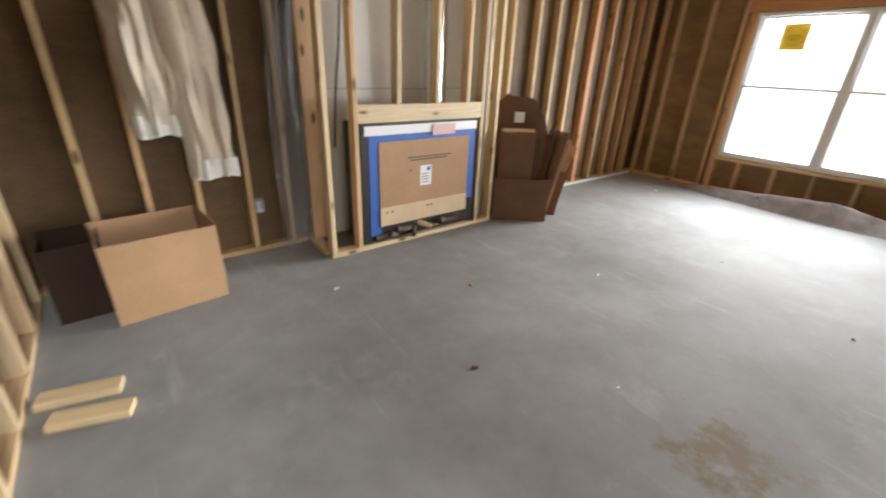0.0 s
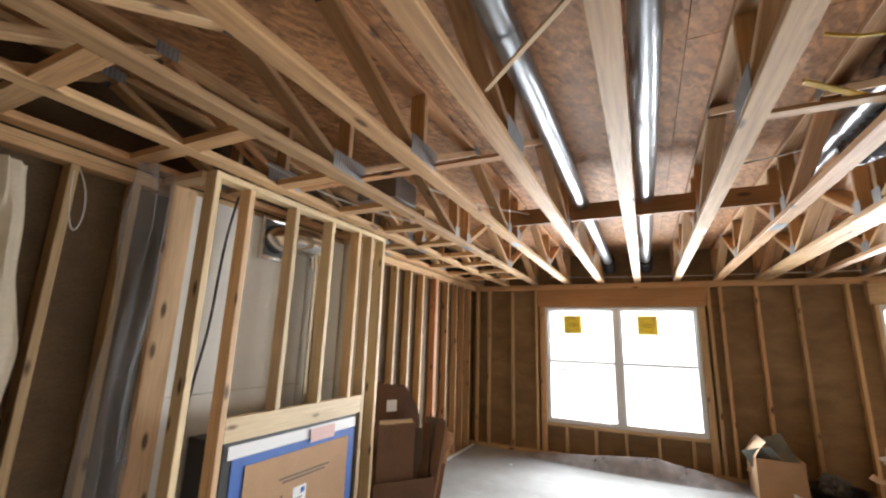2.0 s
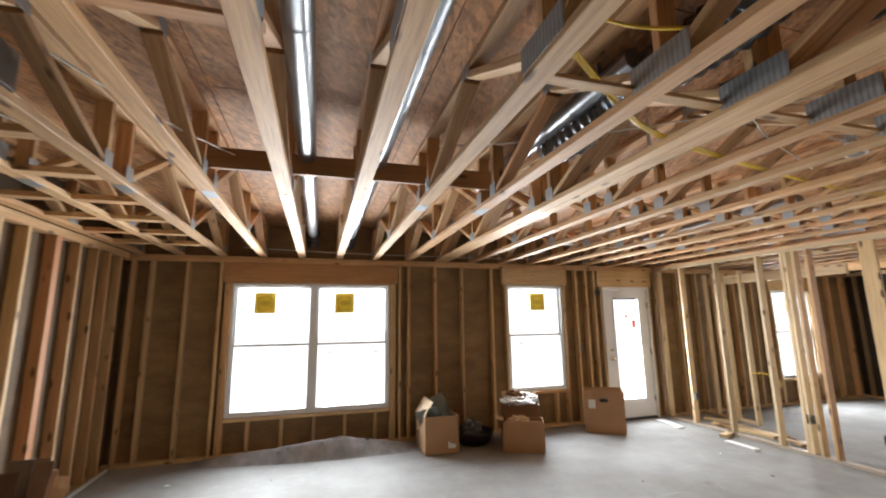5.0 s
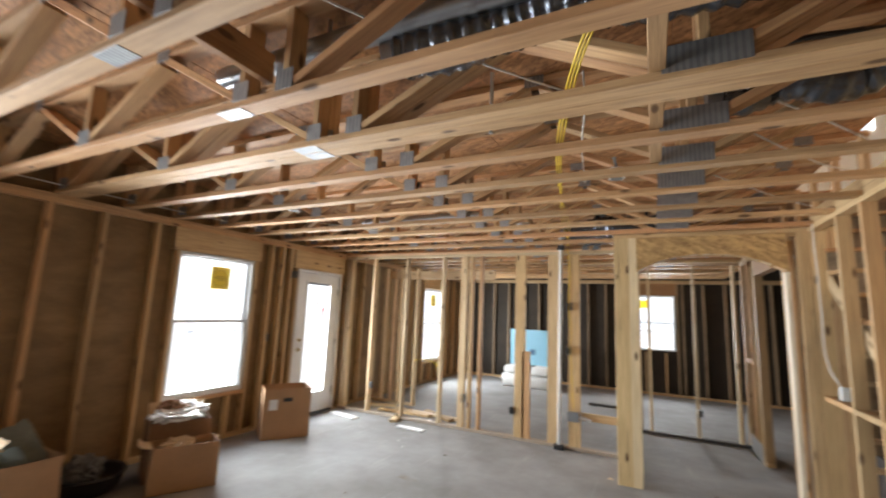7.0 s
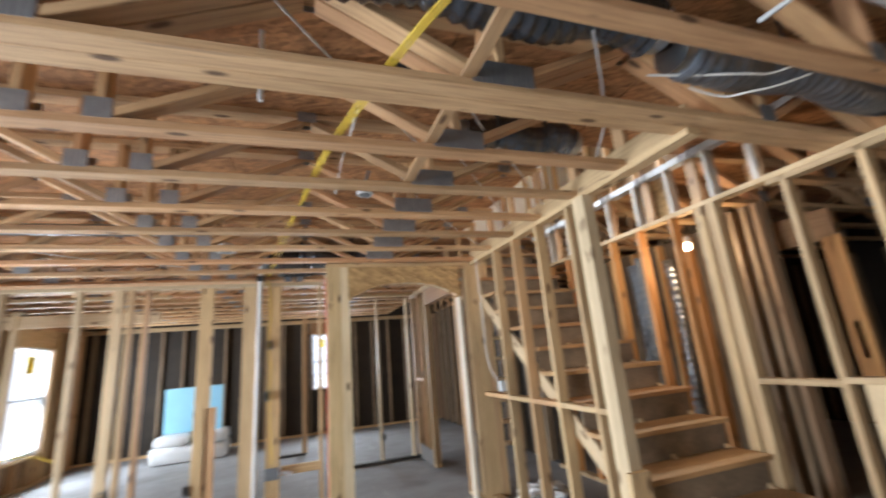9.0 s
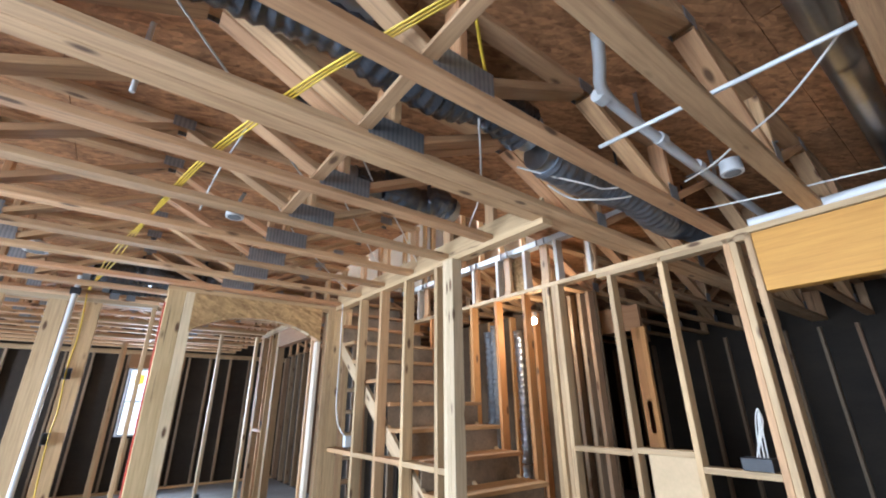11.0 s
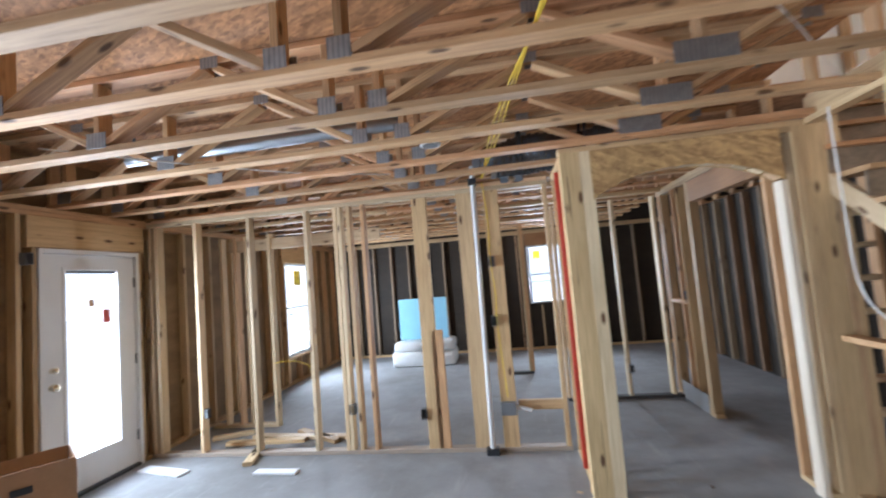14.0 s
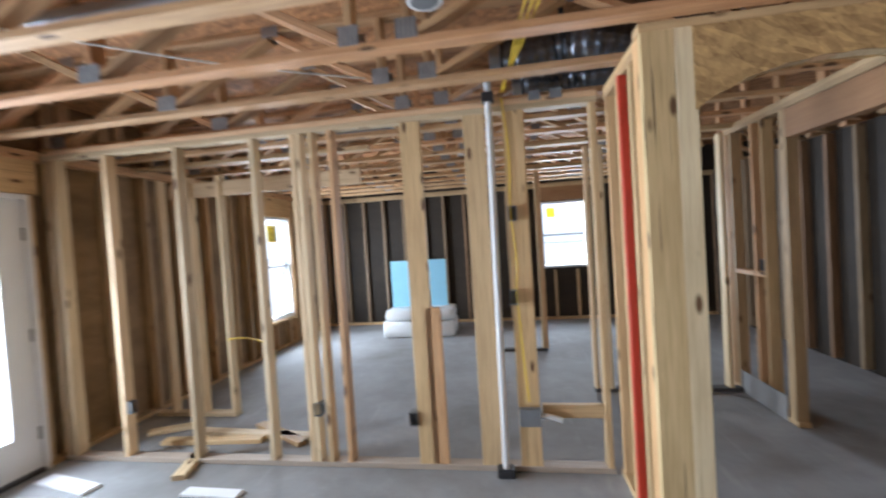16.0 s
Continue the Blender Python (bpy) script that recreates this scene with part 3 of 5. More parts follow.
def arch_head(y0, y1):
    """A board with a flat segmental arch cut from its lower edge."""
    bm, x0, x1, n = bmesh.new(), 1.66, 2.945, 24
    tops, lows = [], []
    for y in (y0, y1):
        t_row, l_row = [], []
        for i in range(n + 1):
            u = i / n
            x = x0 + (x1 - x0) * u
            z = 2.07 + 0.175 * (1 - abs(2 * u - 1) ** 2.4) + 0.004 * math.sin(i * 2.3)
            t_row.append(bm.verts.new((x, y, H - N - 0.002)))
            l_row.append(bm.verts.new((x, y, z)))
        tops.append(t_row), lows.append(l_row)
    for i in range(n):
        bm.faces.new((tops[0][i], tops[0][i + 1], lows[0][i + 1], lows[0][i]))
        bm.faces.new((tops[1][i], lows[1][i], lows[1][i + 1], tops[1][i + 1]))
        bm.faces.new((lows[0][i], lows[0][i + 1], lows[1][i + 1], lows[1][i]))
        bm.faces.new((tops[0][i], tops[1][i], tops[1][i + 1], tops[0][i + 1]))
    for i in (0, n):
        bm.faces.new((tops[0][i], lows[0][i], lows[1][i], tops[1][i]))
    return bm


part("arch_board", arch_head(AY + 0.004, AY - 0.008), OSB, arch, "strand board arch head")
part("arch_board", arch_head(AY - 0.094, AY - 0.106), OSB, arch)
for i in range(13):
    u = (i + 0.5) / 13
    x = 1.66 + 1.285 * u
    z = 2.07 + 0.175 * (1 - abs(2 * u - 1) ** 2.4) + 0.018
    slope = math.atan2(-0.175 * 2.4 * abs(2 * u - 1) ** 1.4 * (1 if u > 0.5 else -1) * 2, 1.285)
    d = Vector((math.cos(slope), 0, math.sin(slope))) * 0.042
    board("arch_block", arch, Vector((x, AY - 0.05, z)) - d, Vector((x, AY - 0.05, z)) + d, 0.082, 0.03, PALE_PINE, up=(-math.sin(slope), 0, math.cos(slope)))

# stair wall
TX = 1.5 - S / 2
stairwall = empty("wall_stair", TX, -1.9, 0, "open stud wall beside the stairs", "wall", kind="structure")
board("top_plate", stairwall, (TX, AY - 0.0, H - N / 2), (TX, 0.10, H - N / 2), S, N, PINE)
board("sole_plate", stairwall, (TX, AY, N / 2 + 0.001), (TX, -0.80, N / 2 + 0.001), S, N, PINE)
studs(stairwall, "y", TX, (-2.36, -1.92, -1.485, -1.02), PINE, z1=H - N - 0.001)
for y in (-0.84, -0.80, -0.76):
    board("post_stud", stairwall, (TX + 0.048, y, N + 0.002), (TX + 0.048, y, H - N - 0.001), S, N, PALE_PINE, up=(0, 1, 0))
board("post_stud", stairwall, (TX + 0.06, -0.715, 0.002), (TX + 0.06, -0.715, 0.72), 0.14, N, PINE, up=(0, 1, 0))
for a, b in ((-2.94, -2.38), (-2.34, -1.94), (-1.90, -1.505), (-1.465, -1.04), (-1.0, -0.86)):
    board("blocking", stairwall, (TX, a, 1.02), (TX, b, 1.02), S, N, PINE)

# stairs
RISER = plain("brown_riser_board", (0.21, 0.155, 0.10), 0.7, vary=0.45, scale=5)
stairs = empty("staircase", 0.88, 0.2, 0, "rough wooden stairs with open framing beside them", "stairs")
RISE, RUN, FIRST = 0.205, 0.27, -0.27
for k in range(1, 14):
    y = FIRST - RUN * (k - 1)
    z = RISE * k + 0.02
    board("tread", stairs, (0.30, y - RUN / 2 + 0.01, z - 0.019), (1.395, y - RUN / 2 + 0.01, z - 0.019), RUN + 0.025, 0.032, TREAD_WOOD)
    part("riser", block(0.31, 1.385, y - 0.030, y - 0.018, z - RISE - 0.02 if k > 1 else 0.002, z - 0.036), RISER, stairs)
for x in (0.335, 0.86, 1.376):
    board("stringer", stairs, (x, -0.44, 0.085), (x, -3.55, 2.43), N, 0.12, PALE_PINE)
for k in range(7):
    board("blocking", stairwall, (0.95, -3.35, 0.42 + 0.235 * k), (1.36, -3.35, 0.42 + 0.235 * k), S, N, PALE_PINE)
for x in (0.92, 1.39):
    board("stud", stairwall, (x, -3.35, 0.002), (x, -3.35, H - 0.04), S, N, PINE, up=(1, 0, 0))

# west wall beside stairs and living room
WX = 0.28 - S / 2
west = empty("wall_west", WX, 1.0, 0, "open stud wall with blocking and wiring", "wall", kind="structure")
board("top_plate", west, (WX, -3.6, H - N / 2), (WX, 1.72, H - N / 2), S, N, PINE)
board("top_plate", west, (0.365, 1.721, H - N / 2), (0.365, 4.2, H - N / 2), S, N, PINE)
board("top_plate", west, (WX, -0.35, H - N * 1.5), (WX, 0.79, H - N * 1.5), S, N, PINE)
board("sole_plate", west, (WX, -3.6, N / 2 + 0.001), (WX, 0.79, N / 2 + 0.001), S, N, PINE)
board("sole_plate", west, (0.365, 1.72, N / 2 + 0.001), (0.365, 4.2, N / 2 + 0.001), S, N, PALE_PINE)
studs(west, "y", WX, (-0.93, -0.89, -0.82, -0.78, -0.24, 0.19, 0.645, 0.685, 0.775), PINE, z1=H - N - 0.001)
studs(west, "y", 0.365, (1.74, 2.14, 2.5, 2.86, 3.28, 3.7, 4.1), PALE_PINE, z1=H - N - 0.001)
ORANGE = lumber("warm_stud", (0.62, 0.33, 0.12), (0.48, 0.23, 0.07))
studs(west, "y", WX, (-3.2, -2.8, -2.4, -2.0, -1.6, -1.2), ORANGE, z1=H - N - 0.001)
for a, b, z in ((-0.76, -0.26, 1.10), (-0.22, 0.17, 1.12), (0.21, 0.625, 1.04)):
    board("blocking", west, (WX, a, z), (WX, b, z), S, N, PINE)
part("backing_board", block(WX - 0.012, WX + 0.012, -0.16, 0.168, 0.30, 1.098), plain("pale_plywood", (0.60, 0.44, 0.25), 0.7, vary=0.12, scale=5), west, "pale plywood backing panel")
board("header", west, (WX, 0.80, 2.235), (WX, 1.72, 2.235), S, 0.37, LVL)

# floor framing at the edge of the stair opening
rim = empty("floor_rim", WX, -1.5, H, "short uprights of the floor edge above the stairs", "floor framing", kind="structure")
board("top_chord", rim, (WX, -3.5, H + DEPTH - 0.03), (WX, 0.1, H + DEPTH - 0.03), S, 0.06, WHITE_VINYL)
studs(rim, "y", WX, (-3.1, -2.7, -2.3, -1.95, -1.55, -1.15, -0.75, -0.4), plain("pale_rim_wood", (0.62, 0.56, 0.47), 0.6), z0=H + 0.001, z1=H + DEPTH - 0.061)
part("rim_board", block(WX - 0.06, WX - 0.05, -1.55, -1.15, H, H + DEPTH - 0.06), OSB, rim)
board("trim_board", stairwall, (TX + 0.02, AY, H + 0.07), (TX + 0.02, 0.1, H + 0.07), 0.02, 0.13, PINE)

# upper storey round the stair opening
tagged(part("upper_wall_west", slabs(-0.9, -0.88, -4.0, 0.6, [], "y"), SHEATH), "upper storey wall seen through the stair opening", "wall", kind="structure").location.z = H + DEPTH + 0.03
tagged(part("upper_wall_south", slabs(-0.9, 3.0, -4.02, -4.0, [(0.6, 1.6, 0.7, 2.1)], "x"), GYPSUM), "upper storey wall with a window", "wall", kind="structure").location.z = H + DEPTH + 0.03
tagged(part("upper_wall_east", slabs(3.0, 3.02, -4.0, 0.6, [], "y"), SHEATH), "upper storey wall", "wall", kind="structure").location.z = H + DEPTH + 0.03
tagged(part("upper_wall_north", slabs(-0.9, 3.0, 0.6, 0.62, [], "x"), GYPSUM), "upper storey wall", "wall", kind="structure").location.z = H + DEPTH + 0.03
tagged(part("upper_ceiling", block(-0.92, 3.04, -4.04, 0.64, 5.88, 5.9), OSB), "upper storey ceiling", "ceiling", kind="structure")
window_light(1.1, -4.2, 4.35, 1.0, 1.4, (0, 1), SKYW * 2.5)

upper = empty("upper_studs", -0.5, -2.0, H + DEPTH + 0.02, "open pine studs of the upper storey beside the stairs", "wall", kind="structure")
studs(upper, "y", -0.55, [-3.9 + 0.406 * k for k in range(11)], PINE, z0=H + DEPTH + 0.03, z1=5.3)
studs(upper, "x", -3.93, [-0.4, 0.0, 0.45, 1.75, 2.2], PINE, z0=H + DEPTH + 0.03, z1=5.3)
# hall wall beyond the arch
hall = empty("wall_hall", 1.65, -4.5, 0, "open stud wall along the hall with a doorway", "wall", kind="structure")
HX = 1.65 - S / 2
plates(hall, "y", HX, -5.52, -3.0, PINE, gaps=[(-4.56, -3.3)])
studs(hall, "y", HX, (-4.60, -4.64, -4.9, -5.05, -5.4, -5.48, -3.28), PINE)
board("header", hall, (HX, -4.58, 2.28), (HX, -3.30, 2.28), S, 0.21, HEADER_WOOD)
board("blocking", hall, (HX, -5.38, 1.12), (HX, -4.92, 1.12), S, N, PALE_PINE)
part("base_flashing", block(1.652, 1.658, -5.35, -4.68, 0.002, 0.20), PINK_WRAP, hall, "grey film along the foot of the studs")
hall2 = empty("wall_cross", 2.3, -5.35, 0, "open cross wall on a dark sole plate", "wall", kind="structure")
board("sole_plate", hall2, (1.66, -5.36, 0.02), (3.02, -5.36, 0.02), S, N, SILL_GASKET)
board("top_plate", hall2, (1.66, -5.36, H - N / 2), (3.9, -5.36, H - N / 2), S, N, PINE)
studs(hall2, "x", -5.36, (3.0, 2.86, 2.26, 1.76), PALE_PINE)
hall3 = empty("wall_cross_far", 3.6, -6.9, 0, "short stud wall on a dark sole plate", "wall", kind="structure")
board("sole_plate", hall3, (3.36, -6.9, 0.02), (3.95, -6.9, 0.02), S, N, SILL_GASKET)
board("top_plate", hall3, (1.66, -6.9, H - N / 2), (3.95, -6.9, H - N / 2), S, N, PINE)
studs(hall3, "x", -6.9, (3.4, 3.36), PINE)
dark_room = empty("wall_inner_dark", -0.3, -5.0, 0, "inner stud wall beyond the hall doorway, coloured dark for its shade", "wall", kind="structure")
part("sheathing", block(0.18, 0.19, -9.0, -3.7, 0.0, H), SHEATH_SHADE, dark_room)
studs(dark_room, "y", 0.235, [-3.8 - 0.406 * k for k in range(13)], SHADED_PINE, z1=H - 0.02)


# ---- floor trusses ----
def truss(y, x0, x1, twin=False):
    """A floor truss along x: flat chords, uprights, slanting webs and toothed plates."""
    t = empty("floor_truss", x0, y, H, "open-web wooden floor truss resting on the wall plates", "truss", "floor trusses")
    zb, zt = H + N / 2 + 0.001, H + DEPTH - N / 2 - 0.001
    board("bottom_chord", t, (x0, y, zb), (x1, y, zb), S, N, TRUSS_WOOD)
    board("top_chord", t, (x0, y, zt), (x1, y, zt), S, N, TRUSS_WOOD)
    if y > 0:
        board("tooth_plate", t, (4.50, y, H - 0.0004), (4.67, y, H - 0.0004), 0.082, 0.002, TOOTH)
    lows = [4.505, 5.96, 7.45, 4.22, 2.60, 1.0, -0.5, -2.0, -3.5]
    tops = [5.2, 6.7, 3.38, 1.78, 0.25, -1.25, -2.75]
    z0, z1 = zb + N / 2 + 0.001, zt - N / 2 - 0.001
    for x in lows:
        if not x0 + 0.05 < x < x1 - 0.02:
            continue
        board("upright", t, (x, y, z0), (x, y, z1), S - 0.002, N, TRUSS_WOOD, up=(1, 0, 0))
        big = abs(x - 2.6) < 0.01
        for side in (-1, 1):
            yy = y + side * (S / 2 + 0.0012) / PLAN
            half = (0.145 if big else 0.052) if x < 5 else 0.068
            board("tooth_plate", t, (x - half, yy, z0 + 0.036), (x + half, yy, z0 + 0.036), 0.105 if big else 0.092, 0.002, TOOTH, up=(0, 1, 0))
        for q in tops:
            if 0.3 < abs(q - x) < 0.9 and x0 < q < x1:
                s = 1 if q > x else -1
                board("web", t, (x + s * 0.05, y, z0 + 0.02), (q - s * 0.03, y, z1 - 0.018), S - 0.003, N, TRUSS_WOOD, up=(0, 0, 1))
    for q in tops:
        if x0 + 0.05 < q < x1:
            for side in (-1, 1):
                yy = y + side * (S / 2 + 0.0012) / PLAN
                board("tooth_plate", t, (q - 0.055, yy, zt - 0.01), (q + 0.055, yy, zt - 0.01), 0.065, 0.002, TOOTH, up=(0, 1, 0))
    for x in (x0 + 0.03, x1 - 0.03):
        board("upright", t, (x, y, z0), (x, y, z1), S - 0.002, N, TRUSS_WOOD, up=(1, 0, 0))
    return t


NORTH_Y = [0.63 + 0.508 * k for k in range(7)] + [4.14]
SOUTH_Y = [-0.40 - 0.508 * k for k in range(6)]
FAR_Y = [-3.45 - 0.508 * k for k in range(11)]
first = truss(NORTH_Y[0], -4.5, 7.65)
for y in NORTH_Y[1:] + [0.055, 0.150]:
    copy_thing(first, to_plan(pose(-4.5, y, H)))
second = truss(SOUTH_Y[0], 1.42, 7.65)
for y in SOUTH_Y[1:] + FAR_Y:
    copy_thing(second, to_plan(pose(1.42, y, H)))
third = truss(SOUTH_Y[0], -4.5, 0.27)
for y in SOUTH_Y[1:] + FAR_Y:
    copy_thing(third, to_plan(pose(-4.5, y, H)))


# ---- windows and door ----
def sash(parent, name, x, y0, y1, z0, z1, w, d):
    bm = bmesh.new()
    box(bm, x, x + d, y0, y0 + w, z0, z1, 0.003)
    box(bm, x, x + d, y1 - w, y1, z0, z1, 0.003)
    box(bm, x, x + d, y0 + w, y1 - w, z0, z0 + w, 0.003)
    box(bm, x, x + d, y0 + w, y1 - w, z1 - w, z1, 0.003)
    return part(name, bm, WHITE_VINYL, parent)


def pane(parent, x, y0, y1, z0, z1):
    ob = part("pane", block(x, x + 0.004, y0, y1, z0, z1), GLASS, parent)
    ob.visible_shadow = False
    return ob


def sticker(parent, x, y, z, s=0.135):
    ob = part("sticker", block(x - 0.001, x, y - s, y + s, z - s, z + s), STICKER_EDGE, parent, "yellow sticker with a round mark")
    bm = bmesh.new()
    bmesh.ops.create_circle(bm, segments=28, radius=s * 0.80, cap_ends=True)
    bmesh.ops.transform(bm, matrix=Matrix.Translation((x - 0.0018, y, z)) @ Matrix.Rotation(radians(90), 4, "Y"), verts=bm.verts)
    part("round_print", bm, STICKER, ob)
    bm = bmesh.new()
    bmesh.ops.create_circle(bm, segments=28, radius=s * 0.74, cap_ends=False)
    ring = bmesh.ops.extrude_edge_only(bm, edges=bm.edges[:])
    for v in [v for v in ring["geom"] if isinstance(v, bmesh.types.BMVert)]:
        v.co *= 0.90
    bmesh.ops.transform(bm, matrix=Matrix.Translation((x - 0.0025, y, z)) @ Matrix.Rotation(radians(90), 4, "Y"), verts=bm.verts)
    part("print_ring", bm, STICKER_INK, ob)
    for k, w in enumerate((0.62, 0.8, 0.5)):
        zz = z + 0.018 - k * 0.022
        part("print_bar", block(x - 0.003, x - 0.002, y - s * w * 0.8, y + s * w * 0.8, zz - 0.005, zz + 0.005), STICKER_INK, ob)


def window(name, hole, units, label, marks=True):
    """Double-hung vinyl windows side by side in one opening of the east wall."""
    y0, y1, z0, z1 = hole
    w = empty(name, 7.62, (y0 + y1) / 2, z0, label, "window", kind="structure")
    x = 7.60
    sash(w, "window_frame", x, y0 + 0.004, y1 - 0.004, z0 + 0.003, z1 - 0.004, 0.035, 0.10)
    step = (y1 - y0) / units
    for u in range(units):
        a, b = y0 + step * u + 0.036, y0 + step * (u + 1) - 0.036
        mid = z0 + (z1 - z0) * 0.52
        sash(w, "lower_sash", x + 0.018, a, b, z0 + 0.037, mid + 0.012, 0.026, 0.03)
        sash(w, "upper_sash", x + 0.052, a, b, mid - 0.012, z1 - 0.037, 0.026, 0.03)
        pane(w, x + 0.03, a + 0.026, b - 0.026, z0 + 0.062, mid - 0.014)
        pane(w, x + 0.064, a + 0.026, b - 0.026, mid + 0.014, z1 - 0.062)
        if u:
            part("mullion", block(x - 0.002, x + 0.1, y0 + step * u - 0.036, y0 + step * u + 0.036, z0 + 0.038, z1 - 0.038, 0.004), WHITE_VINYL, w)
        if marks:
            sticker(w, x + 0.062, a + (b - a) * (0.62 if units > 1 else 0.42), z1 - 0.26)
            for f, zz, hy, hz in ((0.15, mid - 0.12, 0.05, 0.016), (0.78, mid - 0.12, 0.05, 0.016), (0.47, mid - 0.22, 0.024, 0.09), (0.16, z0 + 0.28, 0.03, 0.075)):
                yy = a + (b - a) * f
                part("film_print", block(x + 0.0275, x + 0.0285, yy - hy, yy + hy, zz - hz, zz + hz), FILM_INK, w)
            for f in (0.12, 0.88):
                yy = a + (b - a) * f
                part("film_print", block(x + 0.0615, x + 0.0625, yy - 0.045, yy + 0.045, z1 - 0.145, z1 - 0.115), FILM_INK, w)
    return w


window("window_1", W1, 2, "white vinyl double-hung windows, paired, with yellow stickers")
window("window_2", W2, 1, "white vinyl double-hung window with a yellow sticker")
window("window_3", W3, 1, "white vinyl double-hung window in the next room")


def far_window():
    x0, x1, z0, z1 = W4
    w = empty("window_4", 2.78, -9.04, z0, "white vinyl window in the dark back wall", "window", kind="structure")
    bm = bmesh.new()
    for a, b, c, d in ((x0 + 0.004, x0 + 0.05, z0 + 0.004, z1 - 0.004), (x1 - 0.05, x1 - 0.004, z0 + 0.004, z1 - 0.004), (x0 + 0.05, x1 - 0.05, z0 + 0.004, z0 + 0.05), (x0 + 0.05, x1 - 0.05, z1 - 0.05, z1 - 0.004), (x0 + 0.05, x1 - 0.05, 1.51, 1.55)):
        box(bm, a, b, -9.12, -9.03, c, d, 0.003)
    part("window_frame", bm, WHITE_VINYL, w)
    for c, d in ((z0 + 0.05, 1.51), (1.55, z1 - 0.05)):
        ob = part("pane", block(x0 + 0.05, x1 - 0.05, -9.082, -9.078, c, d), GLASS, w)
        ob.visible_shadow = False
    part("sticker", block(2.92, 3.08, -9.074, -9.072, 1.85, 2.02), STICKER, w, "yellow sticker")


far_window()


def garden_door():
    y0, y1, z0, z1 = DOOR
    d = empty("door_1", 7.6, (y0 + y1) / 2, 0, "white door with one tall glass light, closed", "door", kind="structure")
    bm = bmesh.new()
    box(bm, 7.555, 7.675, y0 + 0.003, y0 + 0.04, 0.0, z1 - 0.003, 0.003)
    box(bm, 7.555, 7.675, y1 - 0.04, y1 - 0.003, 0.0, z1 - 0.003, 0.003)
    box(bm, 7.555, 7.675, y0 + 0.04, y1 - 0.04, z1 - 0.043, z1 - 0.003, 0.003)
    part("door_frame", bm, WHITE_PAINT, d)
    part("threshold", block(7.55, 7.69, y0 + 0.041, y1 - 0.041, 0.002, 0.03, 0.004), BLACK, d, "dark threshold")
    gy0, gy1, gz0, gz1 = -3.50, -3.0, 0.32, 1.94
    bm = bmesh.new()
    a, b, c, e = y0 + 0.044, y1 - 0.044, 0.034, z1 - 0.048
    for p, q, r, s in ((a, gy0 - 0.03, c, e), (gy1 + 0.03, b, c, e), (gy0 - 0.03, gy1 + 0.03, c, gz0 - 0.03), (gy0 - 0.03, gy1 + 0.03, gz1 + 0.03, e)):
        box(bm, 7.585, 7.63, p, q, r, s)
    leaf = part("door_leaf", bm, WHITE_PAINT, d)
    bm = bmesh.new()
    for p, q, r, s in ((gy0 - 0.03, gy0, gz0 - 0.03, gz1 + 0.03), (gy1, gy1 + 0.03, gz0 - 0.03, gz1 + 0.03), (gy0, gy1, gz0 - 0.03, gz0), (gy0, gy1, gz1, gz1 + 0.03)):
        box(bm, 7.577, 7.64, p, q, r, s, 0.005)
    part("glazing_bead", bm, WHITE_PAINT, d)
    ob = part("pane", block(7.605, 7.609, gy0, gy1, gz0, gz1), GLASS, d)
    ob.visible_shadow = False
    for yy, zz, w, hh, mat in ((-3.40, 1.51, 0.036, 0.062, RED), (-3.25, 1.64, 0.026, 0.034, CARD)):
        part("glass_tag", block(7.6025, 7.604, yy - w, yy + w, zz - hh, zz + hh), mat, d, "small tag stuck to the glass")
    part("blind_rail", block(7.600, 7.6045, gy0, gy1, gz1 - 0.03, gz1), GREY_BOX, d)
    for zz, r in ((0.96, 0.033), (1.10, 0.026)):
        bm = bmesh.new()
        bmesh.ops.create_uvsphere(bm, u_segments=16, v_segments=10, radius=r, matrix=pose(7.545, b - 0.07, zz) @ Matrix.Diagonal((0.8, 1, 1, 1)))
        bmesh.ops.create_cone(bm, cap_ends=True, segments=16, radius1=r * 0.9, radius2=r * 0.5, depth=0.03, matrix=pose(7.572, b - 0.07, zz, 0, -90, 0))
        part("door_knob" if zz < 1 else "deadbolt", bm, BRASS, d, smooth=True)
    for zz in (0.3, 1.05, 1.82):
        part("hinge", block(7.572, 7.584, a - 0.012, a + 0.012, zz - 0.05, zz + 0.05, 0.002), GREY_BOX, d)


garden_door()

# ---- fireplace bump-out ----
FY = 3.74
fp = empty("fireplace_framing", 3.08, FY, 0, "pine framing around a new fireplace", "framing")
fy = FY + S / 2
board("sole_plate", fp, (2.20, fy, N / 2 + 0.001), (3.95, fy, N / 2 + 0.001), S, N, PALE_PINE)
board("top_plate", fp, (2.20, fy, H - N / 2 - 0.002), (3.95, fy, H - N / 2 - 0.002), S, N, PALE_PINE)
for x in (2.219, 2.455, 3.745, 3.931):
    board("stud", fp, (x, fy, N + 0.002), (x, fy, H - N - 0.003), S, N, PALE_PINE, up=(1, 0, 0))
for x in (2.84, 3.22, 3.56):
    board("cripple_stud", fp, (x, fy, 1.142), (x, fy, H - N - 0.003), S, N, PALE_PINE, up=(1, 0, 0))
board("header", fp, (2.476, FY + 0.02, 1.075), (3.725, FY + 0.02, 1.075), N, 0.13, PALE_PINE)
for x, y, up in ((2.27, 4.13, (0, 1, 0)), (3.93, 3.90, (1, 0, 0)), (3.93, 4.15, (1, 0, 0))):
    board("side_stud", fp, (x, y, N + 0.002), (x, y, H - N - 0.003), 0.06 if y < 4 else (S if x > 3 else 0.14), N, PALE_PINE, up=up)
